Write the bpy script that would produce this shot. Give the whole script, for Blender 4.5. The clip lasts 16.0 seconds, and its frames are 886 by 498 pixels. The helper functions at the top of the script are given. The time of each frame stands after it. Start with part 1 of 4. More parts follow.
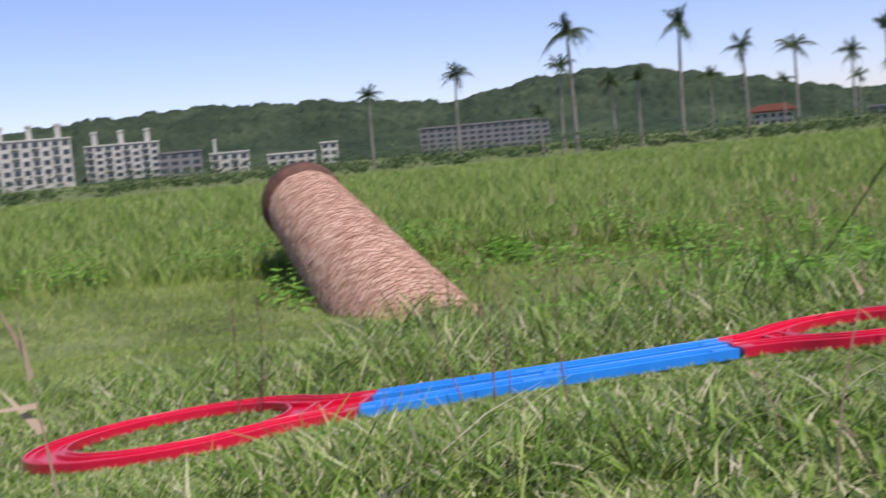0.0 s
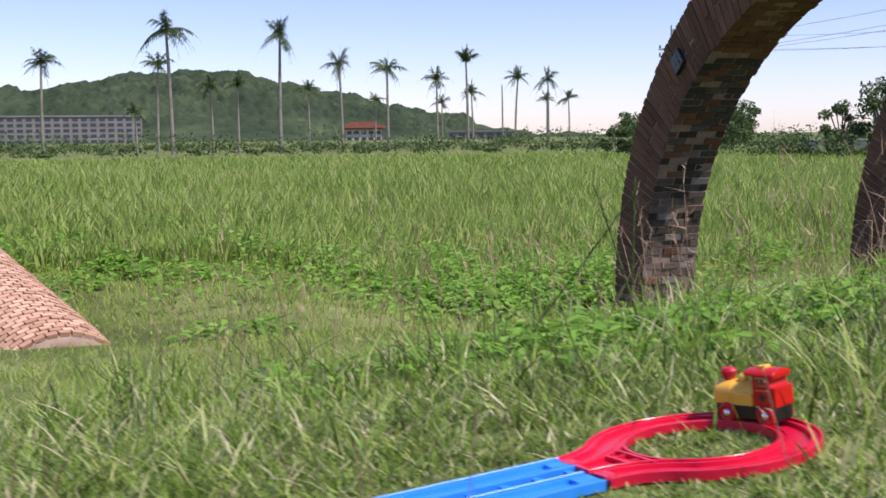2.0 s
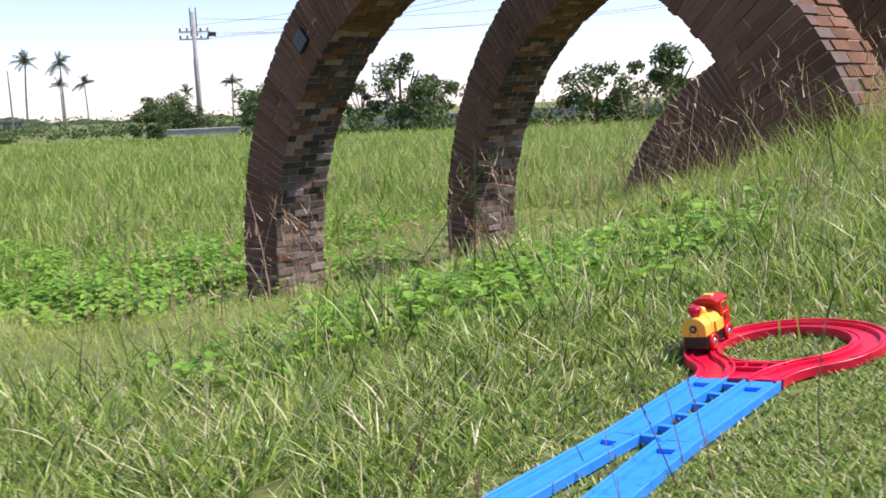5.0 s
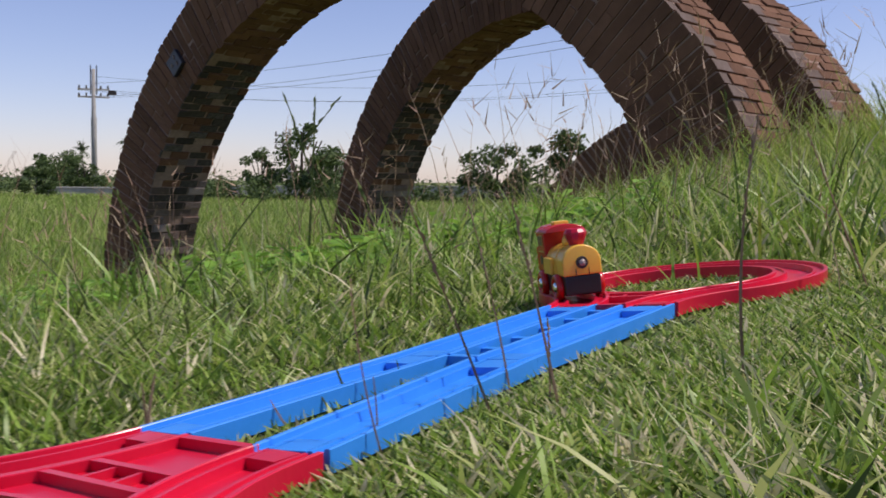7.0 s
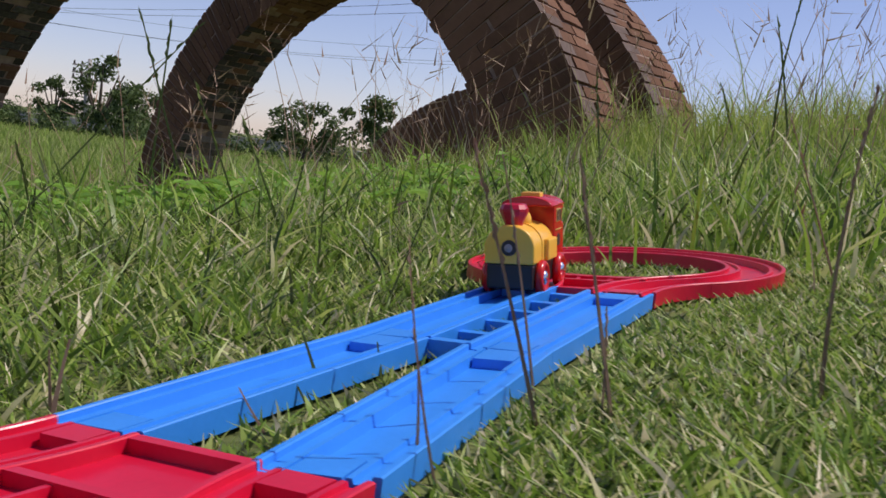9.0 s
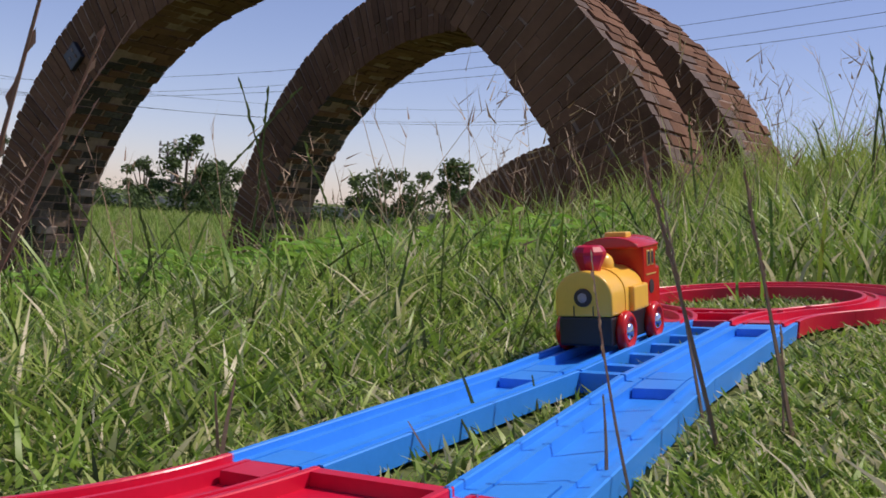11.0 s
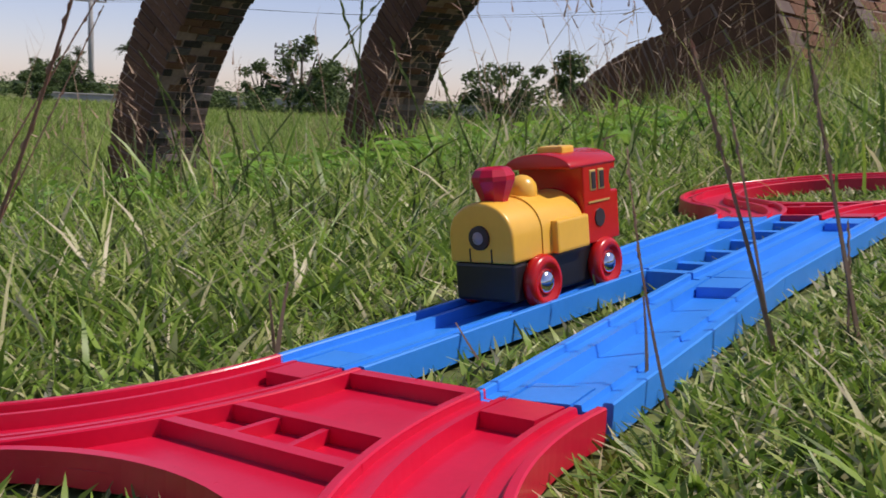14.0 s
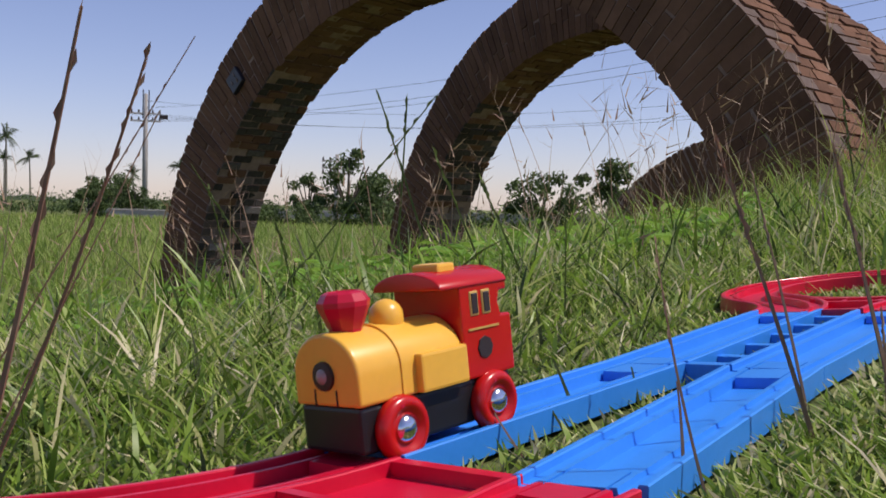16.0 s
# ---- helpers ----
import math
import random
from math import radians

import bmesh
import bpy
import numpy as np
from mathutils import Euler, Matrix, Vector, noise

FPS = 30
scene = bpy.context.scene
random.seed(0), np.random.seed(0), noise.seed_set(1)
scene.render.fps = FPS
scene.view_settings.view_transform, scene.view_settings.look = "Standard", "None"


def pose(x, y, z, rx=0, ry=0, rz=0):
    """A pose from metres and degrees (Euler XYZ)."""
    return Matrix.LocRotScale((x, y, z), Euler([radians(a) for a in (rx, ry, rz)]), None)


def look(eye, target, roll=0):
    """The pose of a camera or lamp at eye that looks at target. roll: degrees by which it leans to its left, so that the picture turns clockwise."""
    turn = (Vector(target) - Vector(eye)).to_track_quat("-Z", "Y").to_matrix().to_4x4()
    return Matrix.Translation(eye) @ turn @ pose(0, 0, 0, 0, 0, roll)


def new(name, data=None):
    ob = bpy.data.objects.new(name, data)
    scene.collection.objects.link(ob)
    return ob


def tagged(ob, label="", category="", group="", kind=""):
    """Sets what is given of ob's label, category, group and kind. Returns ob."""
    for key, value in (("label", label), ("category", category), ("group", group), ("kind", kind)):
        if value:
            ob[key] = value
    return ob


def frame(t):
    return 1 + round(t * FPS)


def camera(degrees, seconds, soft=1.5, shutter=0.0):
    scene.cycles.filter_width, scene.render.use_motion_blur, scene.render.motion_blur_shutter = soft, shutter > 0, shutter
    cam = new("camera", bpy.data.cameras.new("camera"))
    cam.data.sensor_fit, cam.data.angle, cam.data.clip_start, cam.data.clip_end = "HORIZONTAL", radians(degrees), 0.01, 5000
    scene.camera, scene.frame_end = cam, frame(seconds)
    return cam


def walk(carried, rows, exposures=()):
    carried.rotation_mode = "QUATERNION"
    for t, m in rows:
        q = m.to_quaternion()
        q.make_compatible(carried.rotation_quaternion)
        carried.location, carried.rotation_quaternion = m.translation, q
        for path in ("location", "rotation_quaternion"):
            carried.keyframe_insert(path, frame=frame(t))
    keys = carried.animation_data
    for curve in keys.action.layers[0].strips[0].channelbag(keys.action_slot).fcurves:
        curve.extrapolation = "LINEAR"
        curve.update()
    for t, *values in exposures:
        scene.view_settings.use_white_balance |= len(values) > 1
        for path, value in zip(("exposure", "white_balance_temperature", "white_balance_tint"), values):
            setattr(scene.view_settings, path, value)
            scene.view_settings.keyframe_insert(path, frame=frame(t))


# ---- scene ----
cam = camera(47, 16.0, soft=1.6, shutter=0.4)

# ---- camera path: seconds, eye, target, roll ----
PATH = [
    (0, (0.1619, -0.7979, 0.1950), (-0.0591, 1.1804, 0.0015), -5.18),
    (0.5, (0.1430, -0.8071, 0.2036), (0.2030, 1.1860, 0.0490), -4.44),
    (1, (0.0918, -0.7933, 0.2022), (0.4698, 1.1573, -0.0268), 0.55),
    (1.5, (0.0462, -0.6867, 0.2185), (0.5931, 1.2264, 0.0155), -0.28),
    (2, (-0.0193, -0.6647, 0.2733), (0.5421, 1.2421, 0.0523), -0.69),
    (2.5, (-0.2500, -0.7120, 0.3260), (0.4568, 1.1513, 0.1576), -0.45),
    (3, (-0.4900, -0.9570, 0.4200), (0.4143, 0.8192, 0.2543), 0.45),
    (3.5, (-0.4480, -0.7330, 0.3900), (0.4940, 1.0273, 0.2712), -0.08),
    (4, (-0.4960, -0.7190, 0.4570), (0.5019, 1.0041, 0.2697), -4.72),
    (4.5, (-0.5090, -0.6030, 0.3470), (0.6629, 1.0060, 0.1532), -3.20),
    (5, (-0.4700, -0.4350, 0.2650), (0.8655, 1.0275, -0.0133), -2.60),
    (7.5, (-0.1886, -0.2560, 0.0788), (1.3673, 0.9988, 0.0101), 2.53),
    (8, (-0.1898, -0.2042, 0.0790), (1.5248, 0.8145, -0.0706), 3.41),
    (8.5, (-0.1890, -0.1788, 0.0657), (1.5339, 0.8329, -0.0230), 5.18),
    (9, (-0.1816, -0.1685, 0.0762), (1.5380, 0.8373, -0.1003), 7.09),
    (9.5, (-0.1848, -0.1439, 0.0632), (1.5512, 0.8456, -0.0199), 5.33),
    (10, (-0.1898, -0.1471, 0.0671), (1.5138, 0.8956, -0.0355), 5.17),
    (12.5, (-0.1890, -0.1463, 0.0495), (1.3891, 1.0824, 0.0430), 3.25),
    (13, (-0.1883, -0.1425, 0.0460), (1.4021, 1.0677, -0.0325), 3.60),
    (13.5, (-0.1829, -0.1434, 0.0566), (1.3985, 1.0639, -0.1471), 2.09),
    (14, (-0.1735, -0.1594, 0.0653), (1.3109, 1.1496, -0.2228), 2.58),
    (14.5, (-0.1759, -0.1601, 0.0596), (1.2821, 1.1825, -0.2084), 2.24),
    (15, (-0.1758, -0.1579, 0.0549), (1.2686, 1.1993, -0.2126), 1.93),
    (15.5, (-0.1783, -0.1660, 0.0625), (1.2570, 1.2170, -0.1025), 2.79),
    (16, (-0.1786, -0.1677, 0.0618), (1.2529, 1.2267, -0.0172), 1.49),
]
walk(cam, [(t, look(e, g, r)) for t, e, g, r in PATH], exposures=((0, 0.15, 6200, 20), (2.0, 0.45, 6400, 21), (3.5, 0.72, 6500, 21), (5.0, 0.85, 6600, 20), (7.5, -0.06, 6750, 19), (16.0, -0.06, 6850, 20)))

# ---- world and sun ----
SUN = Vector((0.42, -0.50, 1.0)).normalized()
world = bpy.data.worlds.new("sky")
scene.world = world
world.use_nodes = True
wn = world.node_tree.nodes
sky = wn.new("ShaderNodeTexSky")
sky.sky_type = "NISHITA"
sky.sun_disc = False
sky.sun_elevation = math.asin(SUN.z)
sky.sun_rotation = math.atan2(SUN.x, SUN.y)
sky.air_density, sky.dust_density, sky.ozone_density = 0.9, 0.3, 2.5
wn["Background"].inputs["Strength"].default_value = 0.12
haze = wn.new("ShaderNodeMix")  # a faint lavender cast of the hazy air
haze.data_type, haze.blend_type = "RGBA", "MULTIPLY"
next(i for i in haze.inputs if i.identifier == "Factor_Float").default_value = 1.0
next(i for i in haze.inputs if i.identifier == "B_Color").default_value = (1.0, 0.94, 1.08, 1)
world.node_tree.links.new(sky.outputs[0], next(i for i in haze.inputs if i.identifier == "A_Color"))
world.node_tree.links.new(next(o for o in haze.outputs if o.identifier == "Result_Color"), wn["Background"].inputs["Color"])
sun_data = bpy.data.lights.new("sun", "SUN")
sun_data.energy, sun_data.angle, sun_data.color = 4.2, radians(0.55), (1.0, 0.95, 0.86)
sun = new("sun", sun_data)
sun.matrix_world = look(SUN * 50, (0, 0, 0))


# ---- materials ----
def material(name, stops, scale=20.0, rough=0.6, bump=0.2, dist=0.002, metal=0.0, fine=6.0, island=0.0, obj=0.0, trans=0.0, spec=0.5, coat=0.0, detail=6.0):
    """Colour ramp over noise at two scales, mixed with a random value per island or per object, with fine relief."""
    m = bpy.data.materials.new(name)
    m.use_nodes = True
    n, l = m.node_tree.nodes, m.node_tree.links
    b = n["Principled BSDF"]
    tc = n.new("ShaderNodeTexCoord")
    big = n.new("ShaderNodeTexNoise")
    big.inputs["Scale"].default_value, big.inputs["Detail"].default_value = scale, detail
    sml = n.new("ShaderNodeTexNoise")
    sml.inputs["Scale"].default_value, sml.inputs["Detail"].default_value = scale * fine, 4.0
    for t in (big, sml):
        l.new(tc.outputs["Object"], t.inputs["Vector"])
    mix = n.new("ShaderNodeMath")
    mix.operation = "MULTIPLY_ADD"
    l.new(sml.outputs[0], mix.inputs[0])
    mix.inputs[1].default_value = 0.35
    half = n.new("ShaderNodeMath")
    half.operation = "MULTIPLY"
    l.new(big.outputs[0], half.inputs[0])
    half.inputs[1].default_value = 0.65
    l.new(half.outputs[0], mix.inputs[2])
    out = mix.outputs[0]
    for share, kind in ((island, "ShaderNodeNewGeometry"), (obj, "ShaderNodeObjectInfo")):
        if share > 0:
            g = n.new(kind)
            blend = n.new("ShaderNodeMix")
            blend.inputs[0].default_value = share
            l.new(out, blend.inputs[2])
            l.new(g.outputs["Random Per Island" if island > 0 and kind == "ShaderNodeNewGeometry" else "Random"], blend.inputs[3])
            out = blend.outputs[0]
    ramp = n.new("ShaderNodeValToRGB")
    e = ramp.color_ramp.elements
    e[0].position, e[0].color = stops[0][0], (*stops[0][1], 1)
    e[1].position, e[1].color = stops[-1][0], (*stops[-1][1], 1)
    for p, c in stops[1:-1]:
        e.new(p).color = (*c, 1)
    l.new(out, ramp.inputs[0])
    l.new(ramp.outputs[0], b.inputs["Base Color"])
    b.inputs["Roughness"].default_value = rough
    b.inputs["Metallic"].default_value = metal
    b.inputs["Specular IOR Level"].default_value = spec
    b.inputs["Coat Weight"].default_value = coat
    if bump > 0:
        bp = n.new("ShaderNodeBump")
        bp.inputs["Strength"].default_value, bp.inputs["Distance"].default_value = bump, dist
        l.new(mix.outputs[0], bp.inputs["Height"])
        l.new(bp.outputs[0], b.inputs["Normal"])
    if trans > 0:
        tr = n.new("ShaderNodeBsdfTranslucent")
        l.new(ramp.outputs[0], tr.inputs[0])
        ms = n.new("ShaderNodeMixShader")
        ms.inputs[0].default_value = trans
        l.new(b.outputs[0], ms.inputs[1])
        l.new(tr.outputs[0], ms.inputs[2])
        l.new(ms.outputs[0], n["Material Output"].inputs[0])
    return m


def plain(c, d=0.06):
    return ((0.3, tuple(max(v * (1 - d), 0) for v in c)), (0.7, tuple(min(v * (1 + d), 1) for v in c)))


M_EARTH = material("meadow_soil", ((0.30, (0.05, 0.06, 0.022)), (0.45, (0.10, 0.125, 0.04)), (0.58, (0.18, 0.21, 0.075)), (0.75, (0.32, 0.31, 0.16))), 1.4, 0.95, 0.6, 0.03, fine=20, spec=0.1)
M_GRASS = material("grass_blade", ((0.20, (0.055, 0.075, 0.02)), (0.34, (0.13, 0.235, 0.03)), (0.55, (0.27, 0.42, 0.06)), (0.68, (0.43, 0.50, 0.14)), (0.80, (0.66, 0.59, 0.38))), 3.0, 0.42, 0, island=0.66, trans=0.42, spec=0.45)
M_SWARD = material("hollow_grass", ((0.20, (0.13, 0.19, 0.035)), (0.38, (0.23, 0.34, 0.055)), (0.58, (0.36, 0.45, 0.09)), (0.76, (0.52, 0.51, 0.22))), 1.2, 0.5, 0, island=0.45, trans=0.42, spec=0.3)
M_TALL = material("meadow_grass", ((0.18, (0.11, 0.18, 0.035)), (0.42, (0.23, 0.35, 0.06)), (0.62, (0.36, 0.44, 0.12)), (0.82, (0.50, 0.48, 0.24))), 0.35, 0.6, 0, island=0.5, trans=0.4, spec=0.2)
M_LEAF = material("broad_leaf", ((0.2, (0.09, 0.20, 0.025)), (0.55, (0.20, 0.40, 0.05)), (0.85, (0.34, 0.52, 0.10))), 2.0, 0.45, 0, island=0.5, trans=0.4, spec=0.35)
M_STRAW = material("dry_stalk", ((0.3, (0.19, 0.11, 0.07)), (0.55, (0.33, 0.22, 0.14)), (0.8, (0.48, 0.39, 0.25))), 60.0, 0.7, 0, island=0.4, trans=0.2)
M_STALK = material("green_stalk", ((0.3, (0.07, 0.10, 0.02)), (0.6, (0.14, 0.19, 0.035)), (0.8, (0.24, 0.26, 0.07))), 60.0, 0.6, 0, island=0.4, trans=0.25)
M_BLUE = material("blue_plastic", ((0.25, (0.015, 0.22, 0.70)), (0.6, (0.025, 0.26, 0.80)), (0.85, (0.06, 0.31, 0.84))), 40.0, 0.38, 0.05, 0.0004, fine=12, spec=0.5)
M_RED = material("red_plastic", ((0.25, (0.55, 0.006, 0.032)), (0.6, (0.64, 0.010, 0.045)), (0.85, (0.68, 0.025, 0.06))), 40.0, 0.30, 0.05, 0.0004, fine=12, spec=0.5)
M_TRED = material("train_red", plain((0.50, 0.010, 0.008)), 60.0, 0.25, 0, spec=0.5)
M_TCRIM = material("train_crimson", plain((0.48, 0.006, 0.030)), 60.0, 0.3, 0)
M_TYEL = material("train_yellow", plain((0.82, 0.46, 0.06)), 60.0, 0.32, 0)
M_TBLK = material("train_black", plain((0.010, 0.010, 0.011)), 80.0, 0.4, 0.05, 0.0003)
M_CHROME = material("chrome", plain((0.75, 0.75, 0.77)), 60.0, 0.15, 0, metal=1.0)
M_LAMP = material("dull_lamp", plain((0.33, 0.27, 0.24)), 80.0, 0.35, 0)
M_DARK = material("dark_inlay", plain((0.03, 0.02, 0.018)), 80.0, 0.5, 0)
M_GOLD = material("gold_print", plain((0.55, 0.36, 0.09)), 80.0, 0.4, 0)
BRICK_STOPS = ((0.2, (0.068, 0.034, 0.020)), (0.45, (0.13, 0.066, 0.038)), (0.65, (0.18, 0.092, 0.054)), (0.9, (0.26, 0.150, 0.10)))
M_BRICK = material("brick", BRICK_STOPS, 5.0, 0.9, 0.7, 0.008, fine=9, obj=0.25, spec=0.2)
M_BRICKJ = material("brickwork", BRICK_STOPS, 5.0, 0.9, 0.7, 0.008, fine=9, island=0.25, spec=0.2)
M_MORTAR = material("mortar", ((0.3, (0.17, 0.11, 0.085)), (0.7, (0.34, 0.25, 0.20))), 9.0, 0.95, 0.6, 0.006, spec=0.1)
# pale lime with sunlight put into its tone; the plaque's marks share it
M_LIME_LIT = material("limed_lit_brick", ((0.25, (0.10, 0.072, 0.058)), (0.48, (0.16, 0.125, 0.11)), (0.78, (0.33, 0.29, 0.27))), 6.0, 0.95, 0.7, 0.008, fine=8, obj=0.4, spec=0.1)
# shade of the upper inner face, put into the brick's colour
M_SHADE = material("shade_toned_brick", ((0.25, (0.035, 0.03, 0.026)), (0.55, (0.075, 0.065, 0.055)), (0.8, (0.17, 0.155, 0.135))), 4.0, 0.95, 0.7, 0.008, fine=8, obj=0.3, spec=0.1)
M_TERRA = material("pale_brick", ((0.25, (0.36, 0.20, 0.13)), (0.5, (0.50, 0.30, 0.20)), (0.75, (0.62, 0.41, 0.29))), 6.0, 0.92, 0.8, 0.01, fine=7, island=0.45, spec=0.15)
M_TJOINT = material("pale_mortar", ((0.3, (0.25, 0.16, 0.12)), (0.7, (0.42, 0.32, 0.26))), 12.0, 0.95, 0.5, 0.005, spec=0.1)
M_RUST = material("rusty_collar", ((0.3, (0.05, 0.022, 0.014)), (0.7, (0.16, 0.07, 0.04))), 12.0, 0.8, 0.5, 0.004)
M_PLAQUE = material("dark_tile", plain((0.02, 0.02, 0.028)), 30.0, 0.35, 0.1)
M_FOREST = material("forest", ((0.25, (0.016, 0.026, 0.016)), (0.5, (0.042, 0.062, 0.034)), (0.75, (0.09, 0.115, 0.058))), 0.03, 0.95, 1.0, 5.0, fine=5, spec=0.05, detail=10.0)
M_CROWN = material("palm_frond", ((0.2, (0.018, 0.035, 0.010)), (0.6, (0.05, 0.085, 0.02)), (0.9, (0.12, 0.14, 0.04))), 0.6, 0.6, 0, island=0.5, trans=0.25)
M_TRUNK = material("palm_trunk", ((0.3, (0.13, 0.12, 0.095)), (0.7, (0.30, 0.28, 0.23))), 1.5, 0.9, 0.4, 0.03, spec=0.1)
M_TREE = material("tree_leaf", ((0.2, (0.03, 0.055, 0.015)), (0.55, (0.075, 0.125, 0.032)), (0.9, (0.16, 0.22, 0.07))), 0.8, 0.7, 0, island=0.5, trans=0.3)
M_BARK = material("bark", ((0.3, (0.04, 0.03, 0.022)), (0.7, (0.12, 0.095, 0.07))), 8.0, 0.95, 0.6, 0.02)
M_CONC = material("concrete", ((0.3, (0.24, 0.235, 0.22)), (0.7, (0.40, 0.39, 0.37))), 0.8, 0.9, 0.3, 0.02)
M_WALLW = material("white_render", ((0.3, (0.36, 0.34, 0.29)), (0.7, (0.52, 0.50, 0.44))), 0.2, 0.9, 0.1, 0.02)
M_WALLG = material("grey_render", ((0.3, (0.13, 0.125, 0.12)), (0.7, (0.22, 0.21, 0.20))), 0.2, 0.9, 0.1, 0.02)
M_GLASS = material("dark_window", plain((0.035, 0.045, 0.055)), 3.0, 0.2, 0)
M_ROOF = material("red_roof", ((0.3, (0.16, 0.05, 0.03)), (0.7, (0.28, 0.11, 0.07))), 1.0, 0.8, 0.3, 0.05)
M_WIRE = material("wire", plain((0.02, 0.02, 0.02)), 5.0, 0.6, 0)


# ---- mesh helpers ----
def mesh_from(name, verts, faces, mat, smooth=False):
    me = bpy.data.meshes.new(name)
    me.from_pydata([tuple(v) for v in verts], [], faces)
    me.materials.append(mat)
    if smooth:
        me.polygons.foreach_set("use_smooth", [True] * len(me.polygons))
    me.update()
    return me


def tri_mesh(name, co, tri, mat):
    """A triangle mesh from arrays."""
    me = bpy.data.meshes.new(name)
    me.vertices.add(len(co))
    me.vertices.foreach_set("co", np.asarray(co, dtype=np.float32).ravel())
    me.loops.add(len(tri) * 3)
    me.loops.foreach_set("vertex_index", np.asarray(tri, dtype=np.int32).ravel())
    me.polygons.add(len(tri))
    me.polygons.foreach_set("loop_start", np.arange(0, len(tri) * 3, 3, dtype=np.int32))
    me.polygons.foreach_set("loop_total", np.full(len(tri), 3, dtype=np.int32))
    me.materials.append(mat)
    me.update(calc_edges=True)
    me.validate()
    return me


def part(name, bm, mat, parent=None, label="", smooth=False):
    me = bpy.data.meshes.new(name)
    if smooth:
        for f in bm.faces:
            f.smooth = True
    bm.to_mesh(me)
    bm.free()
    me.materials.append(mat)
    ob = new(name, me)
    if parent:
        ob.parent = parent
    if label:
        tagged(ob, label)
    return ob


def box(bm, x0, x1, y0, y1, z0, z1, bevel=0.0, seg=2, m=None):
    r = bmesh.ops.create_cube(bm, size=1.0, matrix=Matrix.Translation(((x0 + x1) / 2, (y0 + y1) / 2, (z0 + z1) / 2)) @ Matrix.Diagonal((x1 - x0, y1 - y0, z1 - z0, 1)))
    vs = r["verts"]
    if bevel > 0:
        es = {e for v in vs for e in v.link_edges}
        rb = bmesh.ops.bevel(bm, geom=list(es), offset=bevel, segments=seg, affect="EDGES", profile=0.6)
        vs = list({v for f in rb["faces"] for v in f.verts} | {v for v in vs if v.is_valid})
    if m:
        bmesh.ops.transform(bm, matrix=m, verts=[v for v in vs if v.is_valid])
    return vs


def lathe(bm, rings, n=32, axis="z", closed=True):
    """A turned body: rings of (radius, height)."""
    rows = []
    for r, h in rings:
        row = []
        for i in range(n):
            a = 2 * math.pi * i / n
            p = (r * math.cos(a), r * math.sin(a), h)
            if axis == "y":
                p = (p[0], h, p[1])
            elif axis == "x":
                p = (h, p[0], p[1])
            row.append(bm.verts.new(p))
        rows.append(row)
    for a, b in zip(rows, rows[1:]):
        for i in range(n):
            bm.faces.new((a[i], a[(i + 1) % n], b[(i + 1) % n], b[i]))
    if closed:
        bm.faces.new(rows[0][::-1])
        bm.faces.new(rows[-1])
    bmesh.ops.recalc_face_normals(bm, faces=bm.faces)


def thing(name, label, category, group="", kind="", at=None):
    ob = new(name)
    ob.empty_display_size = 0.05
    if at is not None:
        ob.matrix_world = at
    return tagged(ob, label, category, group, kind)


def smooth(a, b, v):
    t = np.clip((v - a) / (b - a), 0, 1)
    return t * t * (3 - 2 * t)


# ---- the ground ----
TX, TY = 0.0773, -0.0926  # slope of the bank under the track


def track_z(x, y):
    return TX * x + TY * y


def ground_z(x, y):
    x, y = np.asarray(x, dtype=float), np.asarray(y, dtype=float)
    p = TX * np.clip(x, -2.5, 3.0) + TY * np.clip(y, -3, 1.5) - 0.0100
    s = smooth(0.35, 4.6, y)
    z = p * (1 - s) - (0.60 + 0.32 * smooth(0.3, 2.6, x)) * s + 0.30 * smooth(1.5, 5.5, x) * smooth(0.6, 2.5, y) * (1 - smooth(5.0, 8.0, y)) * (1 - smooth(9, 14, x))
    z = z + 0.085 * smooth(0.7, 2.4, x) * (1 - smooth(0.4, 1.9, y)) * (1 - smooth(6, 12, x))
    z = z + 0.10 * np.exp(-((x - 2.0) / 4.0) ** 2 - ((y - 9.5) / 1.6) ** 2)
    r = np.hypot(x, y)
    k = smooth(14, 45, r)
    z = z * (1 - k) - 1.15 * k
    b = np.sin(x * 3.1 + 1.3 * np.sin(y * 2.3)) * np.cos(y * 2.7 + 0.7 * np.sin(x * 1.9))
    return z + 0.022 * b * smooth(0.9, 3.5, np.hypot(x - 0.2, y)) * (1 - smooth(60, 200, r))


def axis_steps(lo, hi):
    v, out, step = 0.0, [0.0], 0.05
    while v < hi:
        step = 0.05 if v < 2 else min(step * 1.09, 60)
        v += step
        out.append(v)
    v, step = 0.0, 0.05
    while v > lo:
        step = 0.05 if v > -2 else min(step * 1.09, 60)
        v -= step
        out.insert(0, v)
    return np.array(out)


def build_ground():
    xs, ys = axis_steps(-1600, 1600), axis_steps(-1600, 1600)
    X, Y = np.meshgrid(xs, ys)
    Zg = ground_z(X, Y)
    co = np.stack([X, Y, Zg], -1).reshape(-1, 3)
    nx, ny = len(xs), len(ys)
    i = (np.arange(ny - 1)[:, None] * nx + np.arange(nx - 1)[None]).ravel()
    tri = np.concatenate([np.stack([i, i + 1, i + nx + 1], 1), np.stack([i, i + nx + 1, i + nx], 1)])
    me = tri_mesh("ground", co, tri, M_EARTH)
    me.polygons.foreach_set("use_smooth", [True] * len(me.polygons))
    tagged(new("ground", me), "grassy meadow sloping from a bank into a hollow", "ground", kind="structure")


build_ground()


